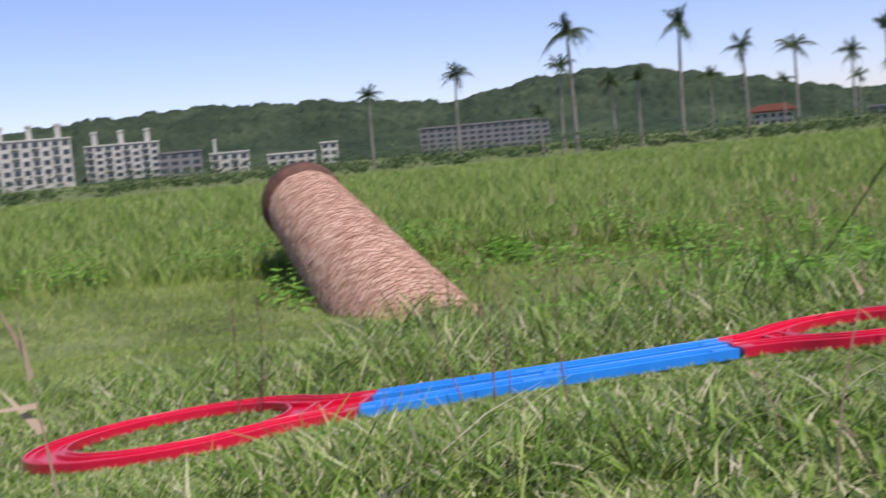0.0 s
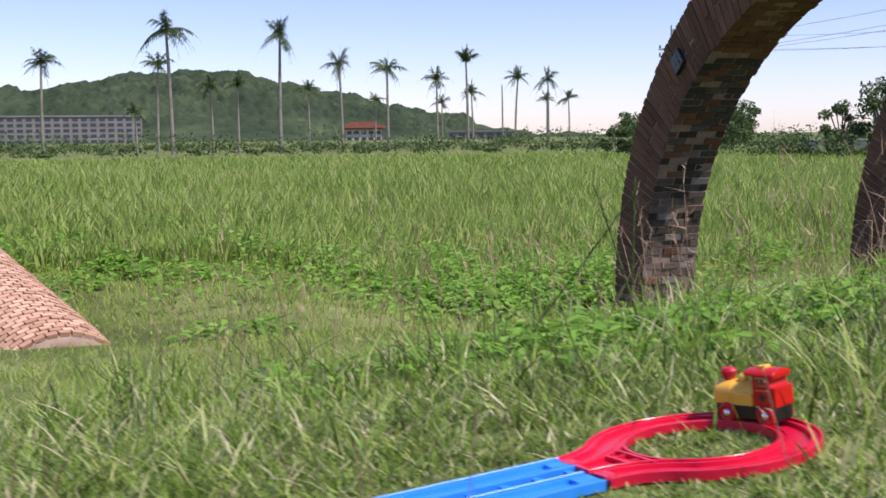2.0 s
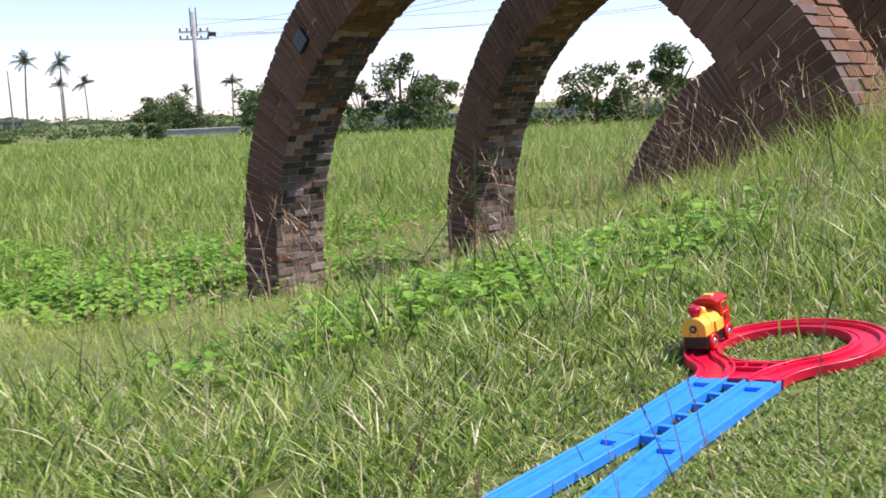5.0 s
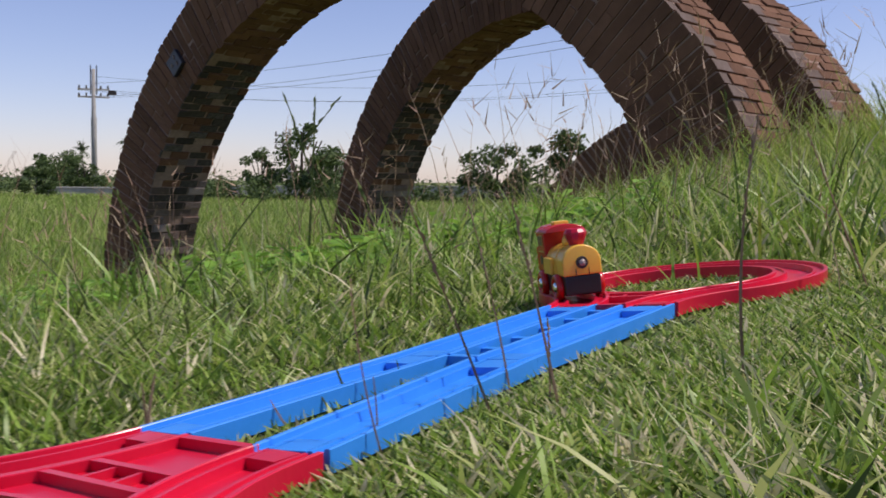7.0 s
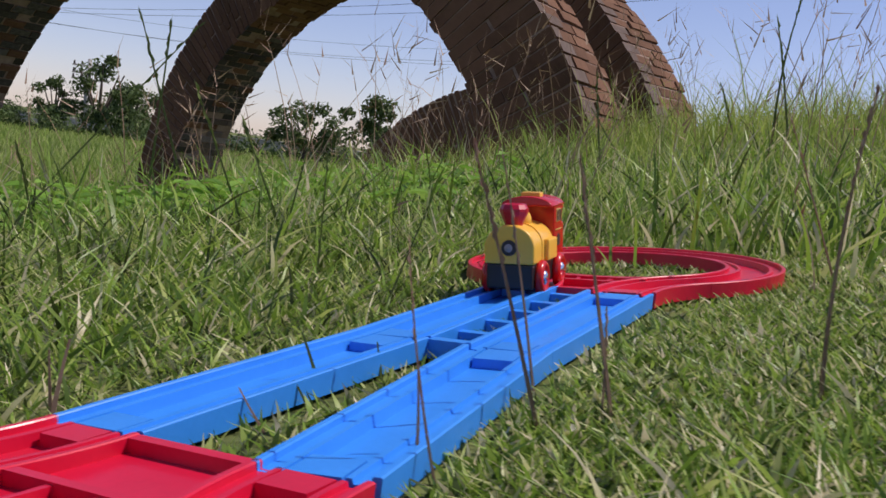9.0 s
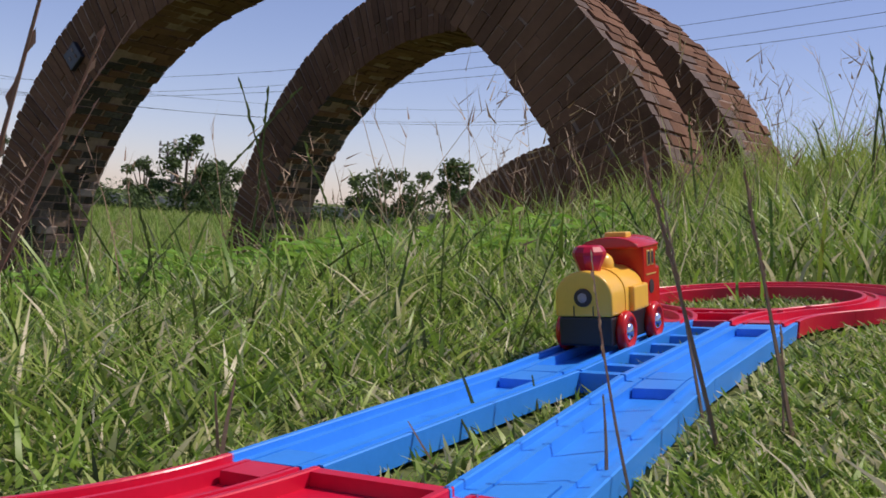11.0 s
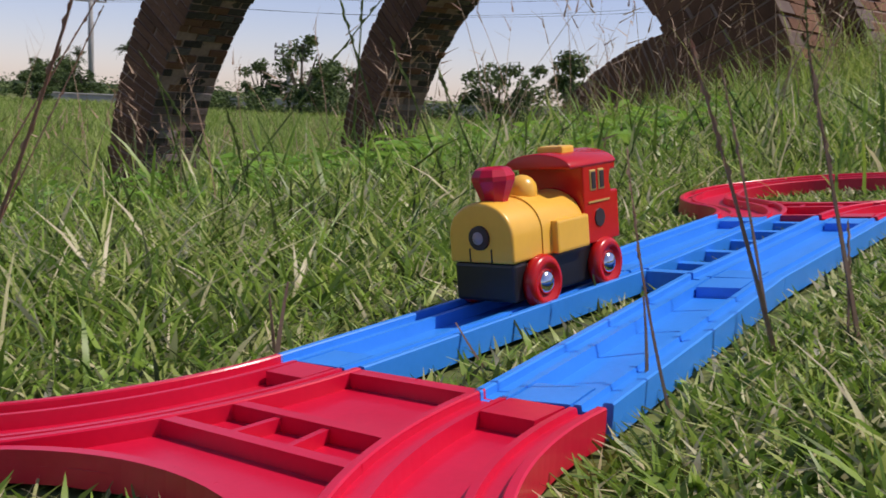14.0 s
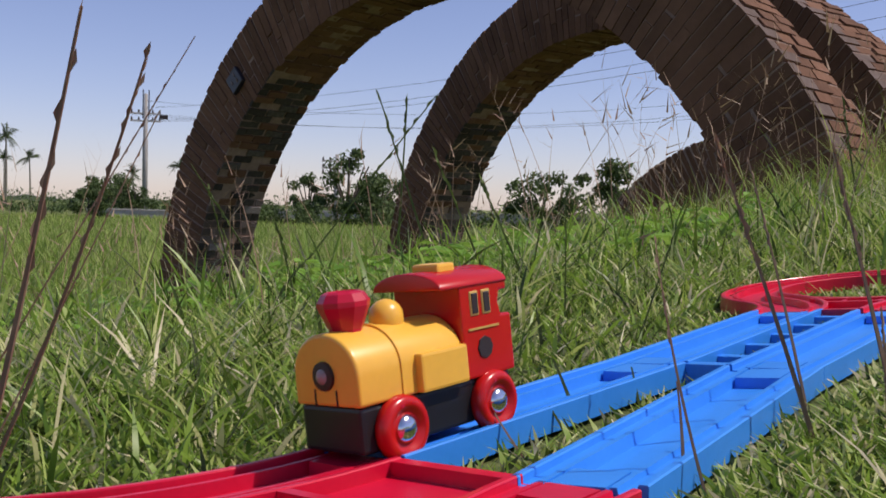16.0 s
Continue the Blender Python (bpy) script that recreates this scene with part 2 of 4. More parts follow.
# ---- forested hill ----
def build_hill():
    rng = np.random.RandomState(4)
    az = np.radians(np.linspace(56, 135, 420))
    deg = np.degrees(az)
    crest = 0.058 * smooth(66, 86, deg) + 0.012 * np.exp(-((deg - 108) / 9) ** 2) + 0.006 * np.exp(-((deg - 87) / 3.5) ** 2) - 0.008 * np.exp(-((deg - 95.5) / 2.5) ** 2) - 0.010 * smooth(116, 128, deg) - 0.010 * smooth(86, 104, deg)
    crest = crest - 0.007 * smooth(70, 80, deg) + 0.0012 * np.sin(deg * 2.1) + 0.0008 * np.sin(deg * 5.3 + 1)
    rad = np.linspace(420, 900, 40)
    A, Rr = np.meshgrid(az, rad)
    k = (Rr - 420) / 480
    h = np.sin(np.clip(k, 0, 1) * math.pi / 2) ** 1.2
    Zh = -2 + (crest[None] * 900 + 2) * h + h * 6 * np.sin(A * 60 + Rr * 0.021) * np.sin(Rr * 0.03) * (1 - k)
    Zh += rng.rand(*Zh.shape) * 5.0 * smooth(0.05, 0.3, k) * (crest[None] > 0.01)
    co = np.stack([Rr * np.cos(A), Rr * np.sin(A), Zh], -1).reshape(-1, 3)
    nx, ny = len(az), len(rad)
    i = (np.arange(ny - 1)[:, None] * nx + np.arange(nx - 1)[None]).ravel()
    tri = np.concatenate([np.stack([i, i + nx + 1, i + 1], 1), np.stack([i, i + nx, i + nx + 1], 1)])
    tagged(new("forested_hill", tri_mesh("forested_hill", co, tri, M_FOREST)), "long low hill covered with dark green forest", "hill", kind="structure")


build_hill()

# ---- toy track ----
SCALE = 0.85  # the toy's pieces are drawn at 1 and set down at this scale
W, LEN, GL, GR, YR = 0.040, 0.345, 0.044, 0.019, 0.037
MID = 0.170  # the joint between the blue pieces
PROFILE = ((-0.020, -0.0095), (-0.0199, -0.0004), (-0.0194, 0.0), (-0.0174, 0.0), (-0.0170, -0.0005), (-0.0168, -0.0026), (-0.0118, -0.0028), (-0.0114, -0.0012), (-0.0094, -0.0012), (-0.0088, -0.0055),
           (0.0088, -0.0055), (0.0094, -0.0012), (0.0114, -0.0012), (0.0118, -0.0028), (0.0168, -0.0026), (0.0170, -0.0005), (0.0174, 0.0), (0.0194, 0.0), (0.0199, -0.0004), (0.020, -0.0095), (0.0185, -0.0095), (0.0185, -0.0078), (-0.0185, -0.0078), (-0.0185, -0.0095))


def sweep(bm, pts, loop=False):
    """The rail section drawn along points (x, y) of the plan."""
    n = len(pts)
    rows = []
    for i, (x, y) in enumerate(pts):
        a = pts[(i - 1) % n] if loop or i > 0 else pts[i]
        b = pts[(i + 1) % n] if loop or i < n - 1 else pts[i]
        d = Vector((b[0] - a[0], b[1] - a[1])).normalized()
        nx, ny = -d.y, d.x
        rows.append([bm.verts.new((x + nx * v, y + ny * v, track_z(x + nx * v, y + ny * v) + z)) for v, z in PROFILE])
    m = len(PROFILE)
    for i in range(n if loop else n - 1):
        a, b = rows[i], rows[(i + 1) % n]
        for j in range(m):
            bm.faces.new((a[j], a[(j + 1) % m], b[(j + 1) % m], b[j]))
    if not loop:
        bm.faces.new(rows[0])
        bm.faces.new(rows[-1][::-1])
    bmesh.ops.recalc_face_normals(bm, faces=bm.faces)


def slab(bm, p, q, half, z0, z1):
    """A block from p to q in the plan, half as wide on each side, on the slope."""
    d = Vector((q[0] - p[0], q[1] - p[1])).normalized()
    nx, ny = -d.y * half, d.x * half
    base = [(p[0] + nx, p[1] + ny), (p[0] - nx, p[1] - ny), (q[0] - nx, q[1] - ny), (q[0] + nx, q[1] + ny)]
    lo = [bm.verts.new((x, y, track_z(x, y) + z0)) for x, y in base]
    hi = [bm.verts.new((x, y, track_z(x, y) + z1)) for x, y in base]
    bm.faces.new(hi)
    bm.faces.new(lo[::-1])
    for i in range(4):
        bm.faces.new((lo[i], lo[(i + 1) % 4], hi[(i + 1) % 4], hi[i]))
    bmesh.ops.recalc_face_normals(bm, faces=bm.faces)


def lane(side, x):
    """Distance of a lane's middle line from y = 0 along the straight run."""
    k = min(max(x / LEN, 0), 1)
    c = YR * k
    g = GL + (GR - GL) * min(max(x / MID, 0), 1)
    return c + side * (g / 2 + W / 2)


def radius(gap):
    """The loop beside the wide gap is the larger one."""
    return 0.125 if gap == GL else 0.090


def loop_plan(gap):
    h, r = gap / 2 + W / 2, radius(gap)
    c = math.sqrt((2 * r) ** 2 - (h + r) ** 2)
    return h, c, math.asin(c / (2 * r))


def branch(gap, side, n=22):
    h, c, a0 = loop_plan(gap)
    r = radius(gap)
    return [(r * math.sin(a0 * i / n), side * (h + r - r * math.cos(a0 * i / n))) for i in range(n + 1)]


def ring(gap, n=76):
    """The outer arc, from one branch round to the other."""
    h, c, a0 = loop_plan(gap)
    t0 = math.atan2(h + radius(gap), -c)
    return [(c + radius(gap) * math.cos(t0 - 2 * t0 * i / n), radius(gap) * math.sin(t0 - 2 * t0 * i / n)) for i in range(n + 1)]


def build_loop(gap, place, label):
    t = thing("track_loop", label, "toy track", "toy track pieces")
    t.scale = (SCALE,) * 3
    for side in (1, -1):
        bm = bmesh.new()
        sweep(bm, [place(p) for p in branch(gap, side)])
        b = part("branch_rail", bm, M_RED, t)
        bm = bmesh.new()
        p0, p1 = place((0.0005, side * (gap / 2 + W / 2))), place((0.013, side * (gap / 2 + W / 2)))
        slab(bm, p0, p1, 0.0084, -0.0070, -0.0012)
        part("end_tab", bm, M_RED, b)
    bm = bmesh.new()
    sweep(bm, [place(p) for p in ring(gap)])
    part("ring_rail", bm, M_RED, t)
    h, c, a0 = loop_plan(gap)
    # web between the branches: sunken plate up to the round hole
    rin, arc = radius(gap) - W / 2, branch(gap, 1)
    for side in (1, -1):
        bm, rows = bmesh.new(), []
        for i, (x, y) in enumerate(arc):
            a = a0 * i / 22
            xe, ye = x + 0.0195 * math.sin(a), y - 0.0195 * math.cos(a)
            yi = math.sqrt(max(rin ** 2 - (xe - c) ** 2, 0.0)) if xe > c - rin else 0.0
            q = [place((xe, side * max(ye, yi + 0.0004))), place((xe, side * yi))]
            rows.append([bm.verts.new((*p, track_z(*p) - 0.0048)) for p in q] + [bm.verts.new((*p, track_z(*p) - 0.0095)) for p in q])
        for a, b in zip(rows, rows[1:]):
            for u, v in ((0, 1), (2, 3), (0, 2), (1, 3)):
                bm.faces.new((a[u], a[v], b[v], b[u]))
        bm.faces.new((rows[0][0], rows[0][1], rows[0][3], rows[0][2]))
        bmesh.ops.recalc_face_normals(bm, faces=bm.faces)
        part("web_plate", bm, M_RED, t)
    bm = bmesh.new()
    edge = [(c + (rin + 0.0015) * math.cos(math.pi + q), (rin + 0.0015) * math.sin(math.pi + q)) for q in np.linspace(-0.55, 0.55, 15)]
    for p, q in zip(edge, edge[1:]):
        slab(bm, place(p), place(q), 0.0015, -0.0095, -0.0008)
    part("hole_rim", bm, M_RED, t)
    for x, half in ((0.0025, 0.0022), (0.040, 0.0018), (0.058, 0.0018)):
        i = max(k for k, p in enumerate(branch(gap, 1)) if p[0] <= x + 1e-6)
        yy = max(branch(gap, 1)[i][1] - 0.018, 0.004)
        bm = bmesh.new()
        slab(bm, place((x, yy)), place((x, -yy)), half, -0.0095, -0.0004)
        part("cross_bar", bm, M_RED, t)
    for side in (1, -1):
        bm = bmesh.new()
        slab(bm, place((0.0405, side * 0.009)), place((0.0575, side * 0.011)), 0.0011, -0.0095, -0.0012)
        part("rib", bm, M_RED, t)
    return t


def place_left(p):
    return (-p[0], p[1])


def place_right(p):
    """The small loop is turned a little towards the valley."""
    c, n = math.cos(0.15), math.sin(0.15)
    return (LEN + p[0] * c - p[1] * n, YR + p[0] * n + p[1] * c)


build_loop(GL, place_left, "large red plastic toy turning loop lying on short grass")
build_loop(GR, place_right, "small red plastic toy turning loop lying in longer grass")


def straight(parent, side, x0, x1):
    bm = bmesh.new()
    n = 10
    sweep(bm, [(x0 + 0.0004 + (x1 - x0 - 0.0008) * i / n, lane(side, x0 + (x1 - x0) * i / n)) for i in range(n + 1)])
    r = part("rail", bm, M_BLUE, parent)
    for a, b in ((x0 + 0.0006, x0 + 0.016), (x1 - 0.020, x1 - 0.0006)):
        bm = bmesh.new()
        slab(bm, (a, lane(side, a)), (b, lane(side, b)), 0.0084, -0.0070, -0.0014)
        part("end_tab", bm, M_BLUE, r)


for s_ in (1, -1):
    single = thing("straight_track", "single blue plastic toy track piece lying on the grass", "toy track", "toy track pieces")
    single.scale = (SCALE,) * 3
    straight(single, s_, 0.0, MID)
dbl = thing("double_track", "twin blue plastic toy track piece with ladder rungs between", "toy track", "toy track pieces")
dbl.scale = (SCALE,) * 3
for s_ in (1, -1):
    straight(dbl, s_, MID, LEN)
for k in range(6):
    x = MID + 0.003 + k * 0.0325
    bm = bmesh.new()
    slab(bm, (x, lane(1, x) - 0.0195), (x, lane(-1, x) + 0.0195), 0.0030, -0.0095, -0.0030 if k else -0.0008)
    part("rung", bm, M_BLUE, dbl)
    bm = bmesh.new()
    slab(bm, (x + 0.007, lane(1, x) - 0.0195), (x + 0.007, lane(-1, x) + 0.0195), 0.0012, -0.0095, -0.005)
    part("rung", bm, M_BLUE, dbl)


# ---- toy locomotive: runs along its own -x, wheels on the rail floor ----
def extrude_outline(bm, pts, y0, y1, axis="y"):
    """A prism from an outline in (a, z)."""
    mk = (lambda a, z, h: (a, h, z)) if axis == "y" else (lambda a, z, h: (h, a, z))
    lo = [bm.verts.new(mk(a, z, y0)) for a, z in pts]
    hi = [bm.verts.new(mk(a, z, y1)) for a, z in pts]
    bm.faces.new(lo)
    bm.faces.new(hi[::-1])
    n = len(pts)
    for i in range(n):
        bm.faces.new((lo[i], hi[i], hi[(i + 1) % n], lo[(i + 1) % n]))
    bmesh.ops.recalc_face_normals(bm, faces=bm.faces)


def soften(bm, off, seg=2, angle=30):
    es = [e for e in bm.edges if len(e.link_faces) == 2 and e.calc_face_angle(0) > radians(angle)]
    bmesh.ops.bevel(bm, geom=es, offset=off, segments=seg, affect="EDGES", profile=0.6)


TRAIN_SCALE = 0.94


def build_train():
    t = thing("toy_locomotive", "small yellow, red and black plastic toy steam locomotive on rails", "toy train")
    t.scale = (TRAIN_SCALE,) * 3
    LL, HW = 0.066, 0.0134
    # black underframe
    bm = bmesh.new()
    box(bm, -LL / 2 + 0.001, LL / 2 - 0.001, -HW + 0.001, HW - 0.001, 0.0015, 0.0145, 0.0012)
    part("underframe", bm, M_TBLK, t, "black plastic underframe")
    # boiler with rounded top
    bm = bmesh.new()
    pts = [(-HW, 0.0147), (HW, 0.0147), (HW, 0.0235)]
    pts += [(HW * math.cos(a), 0.0235 + 0.0115 * math.sin(a)) for a in np.linspace(0.12, math.pi - 0.12, 18)] + [(-HW, 0.0235)]
    extrude_outline(bm, pts, -LL / 2, 0.010, "x")
    soften(bm, 0.0013, 3, 40)
    part("boiler", bm, M_TYEL, t, "glossy yellow boiler", True)
    bm = bmesh.new()
    pts = [(-HW - 0.0004, 0.0147), (HW + 0.0004, 0.0147), (HW + 0.0004, 0.0238)]
    pts += [((HW + 0.0004) * math.cos(a), 0.0238 + 0.0118 * math.sin(a)) for a in np.linspace(0.12, math.pi - 0.12, 18)] + [(-HW - 0.0004, 0.0238)]
    extrude_outline(bm, pts, -0.0165, -0.0155, "x")
    part("boiler_band", bm, M_TYEL, t)
    for s in (1, -1):
        bm = bmesh.new()
        box(bm, -0.0105, 0.0095, s * HW - 0.0025, s * HW + 0.0025, 0.0148, 0.0262, 0.0010)
        part("side_tank", bm, M_TYEL, t, "yellow side tank")
    bm = bmesh.new()
    lathe(bm, ((0.0044, 0.032), (0.0048, 0.0350), (0.0076, 0.0415), (0.0076, 0.0430), (0.0062, 0.0452), (0.0050, 0.0458), (0.0040, 0.0452)), 10)
    bmesh.ops.translate(bm, vec=(-0.0235, 0, 0), verts=bm.verts)
    part("chimney", bm, M_TCRIM, t, "red flared chimney")
    bm = bmesh.new()
    lathe(bm, [(0.0052, 0.030), (0.0052, 0.0365)] + [(0.0052 * math.cos(a), 0.0365 + 0.0052 * math.sin(a)) for a in np.linspace(0.2, 1.5, 7)], 28)
    bmesh.ops.translate(bm, vec=(-0.0075, 0, 0), verts=bm.verts)
    part("steam_dome", bm, M_TYEL, t, "yellow steam dome", True)
    # cab: box with a rear notch, arched roof
    bm = bmesh.new()
    x0, x1 = 0.0100, LL / 2
    extrude_outline(bm, [(x0, 0.0147), (x1, 0.0147), (x1, 0.0325), (x1 - 0.0045, 0.0325), (x1 - 0.0055, 0.0365), (x1 - 0.0045, 0.0398), (x1 - 0.001, 0.0400), (x1 - 0.001, 0.0435), (x0, 0.0435)], -HW - 0.0006, HW + 0.0006)
    soften(bm, 0.0008, 2, 25)
    part("cab", bm, M_TRED, t, "red cab with arched roof")
    bm = bmesh.new()
    pts = [(HW * 1.08 * math.cos(a), 0.0425 + 0.0055 * math.sin(a)) for a in np.linspace(0, math.pi, 20)]
    extrude_outline(bm, pts, x0 - 0.0085, x1 - 0.0008, "x")
    soften(bm, 0.0006, 2, 40)
    part("roof", bm, M_TRED, t, "", True)
    bm = bmesh.new()
    box(bm, 0.0105, 0.0185, -0.0055, 0.0055, 0.0462, 0.0500, 0.0009)
    part("roof_vent", bm, M_TYEL, t, "yellow roof vent")
    for s in (1, -1):
        for x in (0.0160, 0.0215):
            bm = bmesh.new()
            box(bm, x - 0.0020, x + 0.0020, s * (HW + 0.0004), s * (HW + 0.0010), 0.0335, 0.0410, 0.0003, 1)
            w = part("cab_window", bm, M_GOLD, t)
            bm = bmesh.new()
            box(bm, x - 0.0014, x + 0.0014, s * (HW + 0.0009), s * (HW + 0.0013), 0.0342, 0.0403, 0.0002, 1)
            part("pane", bm, M_DARK, w, "dark pane")
        bm = bmesh.new()
        box(bm, 0.0125, 0.0265, s * (HW + 0.0004), s * (HW + 0.0010), 0.0292, 0.0298)
        part("gold_line", bm, M_GOLD, t)
        bm = bmesh.new()
        lathe(bm, ((0.0034, -0.0003), (0.0034, 0.0003)), 8, "y")
        bmesh.ops.translate(bm, vec=(0.0195, s * (HW + 0.0007), 0.0235), verts=bm.verts)
        part("emblem", bm, M_DARK, t, "dark round emblem")
    bm = bmesh.new()
    lathe(bm, ((0.0042, 0.0), (0.0040, -0.0012), (0.0026, -0.0014)), 24, "x")
    bmesh.ops.translate(bm, vec=(-LL / 2 + 0.0002, 0, 0.0232), verts=bm.verts)
    hl = part("headlamp", bm, M_DARK, t, "round dark headlamp ring")
    bm = bmesh.new()
    lathe(bm, ((0.0024, 0.0), (0.0014, -0.0010), (0.0003, -0.0014)), 20, "x")
    bmesh.ops.translate(bm, vec=(-LL / 2 - 0.0010, 0, 0.0232), verts=bm.verts)
    part("headlamp_glass", bm, M_LAMP, hl)
    for y in (-0.0045, 0.0045):
        bm = bmesh.new()
        box(bm, -LL / 2 - 0.0003, -LL / 2 + 0.0005, y - 0.0002, y + 0.0002, 0.0150, 0.0195)
        part("door_seam", bm, M_DARK, t)
    wheels = []
    for x, r in ((-0.0185, 0.0092), (0.0215, 0.0092)):
        for s in (1, -1):
            bm = bmesh.new()
            lathe(bm, ((r, -0.0022), (r * 1.02, -0.0012), (r, 0.0008), (r * 0.86, 0.0020), (r * 0.66, 0.0020), (r * 0.60, 0.0008), (r * 0.45, 0.0010)), 36, "y")
            if s < 0:
                bmesh.ops.scale(bm, vec=(1, -1, 1), verts=bm.verts)
                bmesh.ops.reverse_faces(bm, faces=bm.faces)
            w = part("wheel", bm, M_TRED, t, "red wheel with silver hub", True)
            bm = bmesh.new()
            lathe(bm, ((r * 0.46, 0.0), (r * 0.42, 0.0016), (r * 0.25, 0.0026), (0.0003, 0.0030)), 24, "y")
            if s < 0:
                bmesh.ops.scale(bm, vec=(1, -1, 1), verts=bm.verts)
                bmesh.ops.reverse_faces(bm, faces=bm.faces)
            part("hub", bm, M_CHROME, w, "", True)
            bm = bmesh.new()
            box(bm, -r * 0.80, -r * 0.68, min(0, s * 0.0021), max(0, s * 0.0023), -0.0005, 0.0005)
            part("wheel_mark", bm, M_TCRIM, w)
            w.location = (x, s * (HW + 0.0012), r - 0.0025)
            wheels.append((w, x, s * (HW + 0.0012), r))
    return t, wheels


TRAIN, WHEELS = build_train()


# ---- brick arches ----
def arch_frame(c, az):
    u = Vector((math.cos(az), math.sin(az), 0))
    n = Vector((-math.sin(az), math.cos(az), 0))
    return Matrix(((u.x, n.x, 0, c[0]), (u.y, n.y, 0, c[1]), (0, 0, 1, c[2]), (0, 0, 0, 1)))


BRICK_ME = None


def brick_mesh():
    bm = bmesh.new()
    box(bm, -0.5, 0.5, -0.5, 0.5, -0.5, 0.5, 0.035, 1)
    me = bpy.data.meshes.new("brick")
    bm.to_mesh(me)
    bm.free()
    me.materials.append(M_BRICK)
    return me


def arch_curve(ro, ri, e, leg):
    """Points along the middle line: (h, v, tangent angle), from the left foot to the right foot, every course."""
    rm, pts = (ro + ri) / 2, []
    course = 0.042
    for k in range(int(leg / course)):
        pts.append((-rm, -leg + (k + 0.5) * course, math.pi / 2))
    a = math.pi
    while a > 0:
        h, v = rm * math.cos(a), rm * e * math.sin(a)
        dh, dv = rm * math.sin(a), -rm * e * math.cos(a)
        pts.append((h, v, math.atan2(dv, dh)))
        a -= course / math.hypot(dh, dv)
    for k in range(int(leg / course)):
        pts.append((rm, -(k + 0.5) * course, -math.pi / 2))
    return pts, course


def build_arch(c, az, ro, ri, d, e, leg, label, first, lime_and_light):
    rng = random.Random(int(c[0] * 100))
    t = thing("brick_arch", label, "arch", "brick garden arches", at=arch_frame(c, az))
    pts, course = arch_curve(ro, ri, e, leg)
    th = ro - ri
    # mortar core
    bm = bmesh.new()
    rows = []
    for h, v, a in pts:
        nh, nv = -math.sin(a), math.cos(a)
        rows.append([bm.verts.new((h + nh * o, y, v + nv * o)) for o, y in ((-th / 2 + 0.008, 0.008), (th / 2 - 0.008, 0.008), (th / 2 - 0.008, d - 0.008), (-th / 2 + 0.008, d - 0.008))])
    for a, b in zip(rows, rows[1:]):
        for i in range(4):
            bm.faces.new((a[i], a[(i + 1) % 4], b[(i + 1) % 4], b[i]))
    bm.faces.new(rows[0])
    bm.faces.new(rows[-1][::-1])
    bmesh.ops.recalc_face_normals(bm, faces=bm.faces)
    part("mortar_core", bm, M_MORTAR, t)
    rest_v, rest_f, pale, made = [], [], [], 0
    for k, (h, v, a) in enumerate(pts):
        rad = ((0, 0.5), (0.5, 1.0)) if k % 2 else ((0, 0.3), (0.3, 1.0))
        dep = ((0, 0.34), (0.34, 0.67), (0.67, 1.0)) if k % 2 else ((0, 0.17), (0.17, 0.5), (0.5, 0.83), (0.83, 1.0))
        if k % 5 == 2:
            rad = ((0, 1.0),)
        th_, nh, nv = a, -math.sin(a), math.cos(a)
        grow = 0.92 if abs(a) > 1.5 else 1.0
        for r0, r1 in rad:
            for d0, d1 in dep:
                o = (r0 + r1 - 1) / 2 * th + rng.uniform(-0.005, 0.006)
                lo, ld = (r1 - r0) * th - 0.006, (d1 - d0) * d - 0.006
                turn = 1 + o / ((ro + ri) / 2) * (0.9 if -1.5 < a < 1.5 else 0)
                thick = (course * turn - 0.006) * grow
                j = [rng.uniform(-1, 1) for _ in range(4)]
                y = (d0 + d1) / 2 * d
                m = Matrix.Translation((h + nh * o, y + 0.003 * j[0], v + nv * o)) @ Matrix.Rotation(-a, 4, "Y") @ Matrix.Rotation(0.012 * j[1], 4, "X") @ Matrix.Diagonal((thick * (1 + 0.05 * j[2]), ld, lo, 1))
                if first <= k and made < 300:
                    ob = new("brick", inner_brick(rng, k) if lime_and_light and r0 == 0 else BRICK_ME)
                    ob.parent = t
                    ob.matrix_basis = m
                    made += 1
                else:
                    b = len(rest_v)
                    # sunlit rim of the right leg, painted as pale outer brick ends
                    if lime_and_light and r1 == 1.0 and d0 == 0 and a < -0.5:
                        pale.append(len(rest_f) + 1)
                    rest_v += [m @ Vector(p) for p in ((-.5, -.5, -.5), (.5, -.5, -.5), (.5, .5, -.5), (-.5, .5, -.5), (-.5, -.5, .5), (.5, -.5, .5), (.5, .5, .5), (-.5, .5, .5))]
                    rest_f += [tuple(b + i for i in f) for f in ((3, 2, 1, 0), (4, 5, 6, 7), (0, 1, 5, 4), (1, 2, 6, 5), (2, 3, 7, 6), (3, 0, 4, 7))]
    if rest_v:
        me = mesh_from("brickwork", rest_v, rest_f, M_BRICKJ)
        # second slot: the painted sunlight on the rim
        me.materials.append(M_LIME_LIT)
        for b in pale:
            me.polygons[b].material_index = 1
        ob = new("brickwork", me)
        ob.parent = t
        tagged(ob, kind="stuff")
    return t, pts, th


BRICK_ME = brick_mesh()


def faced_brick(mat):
    """A brick whose inner face has a colour of its own, toned for light or shade."""
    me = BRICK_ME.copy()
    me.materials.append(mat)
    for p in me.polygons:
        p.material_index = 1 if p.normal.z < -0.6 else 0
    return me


LIME_LIT_ME, SHADE_ME = faced_brick(M_LIME_LIT), faced_brick(M_SHADE)


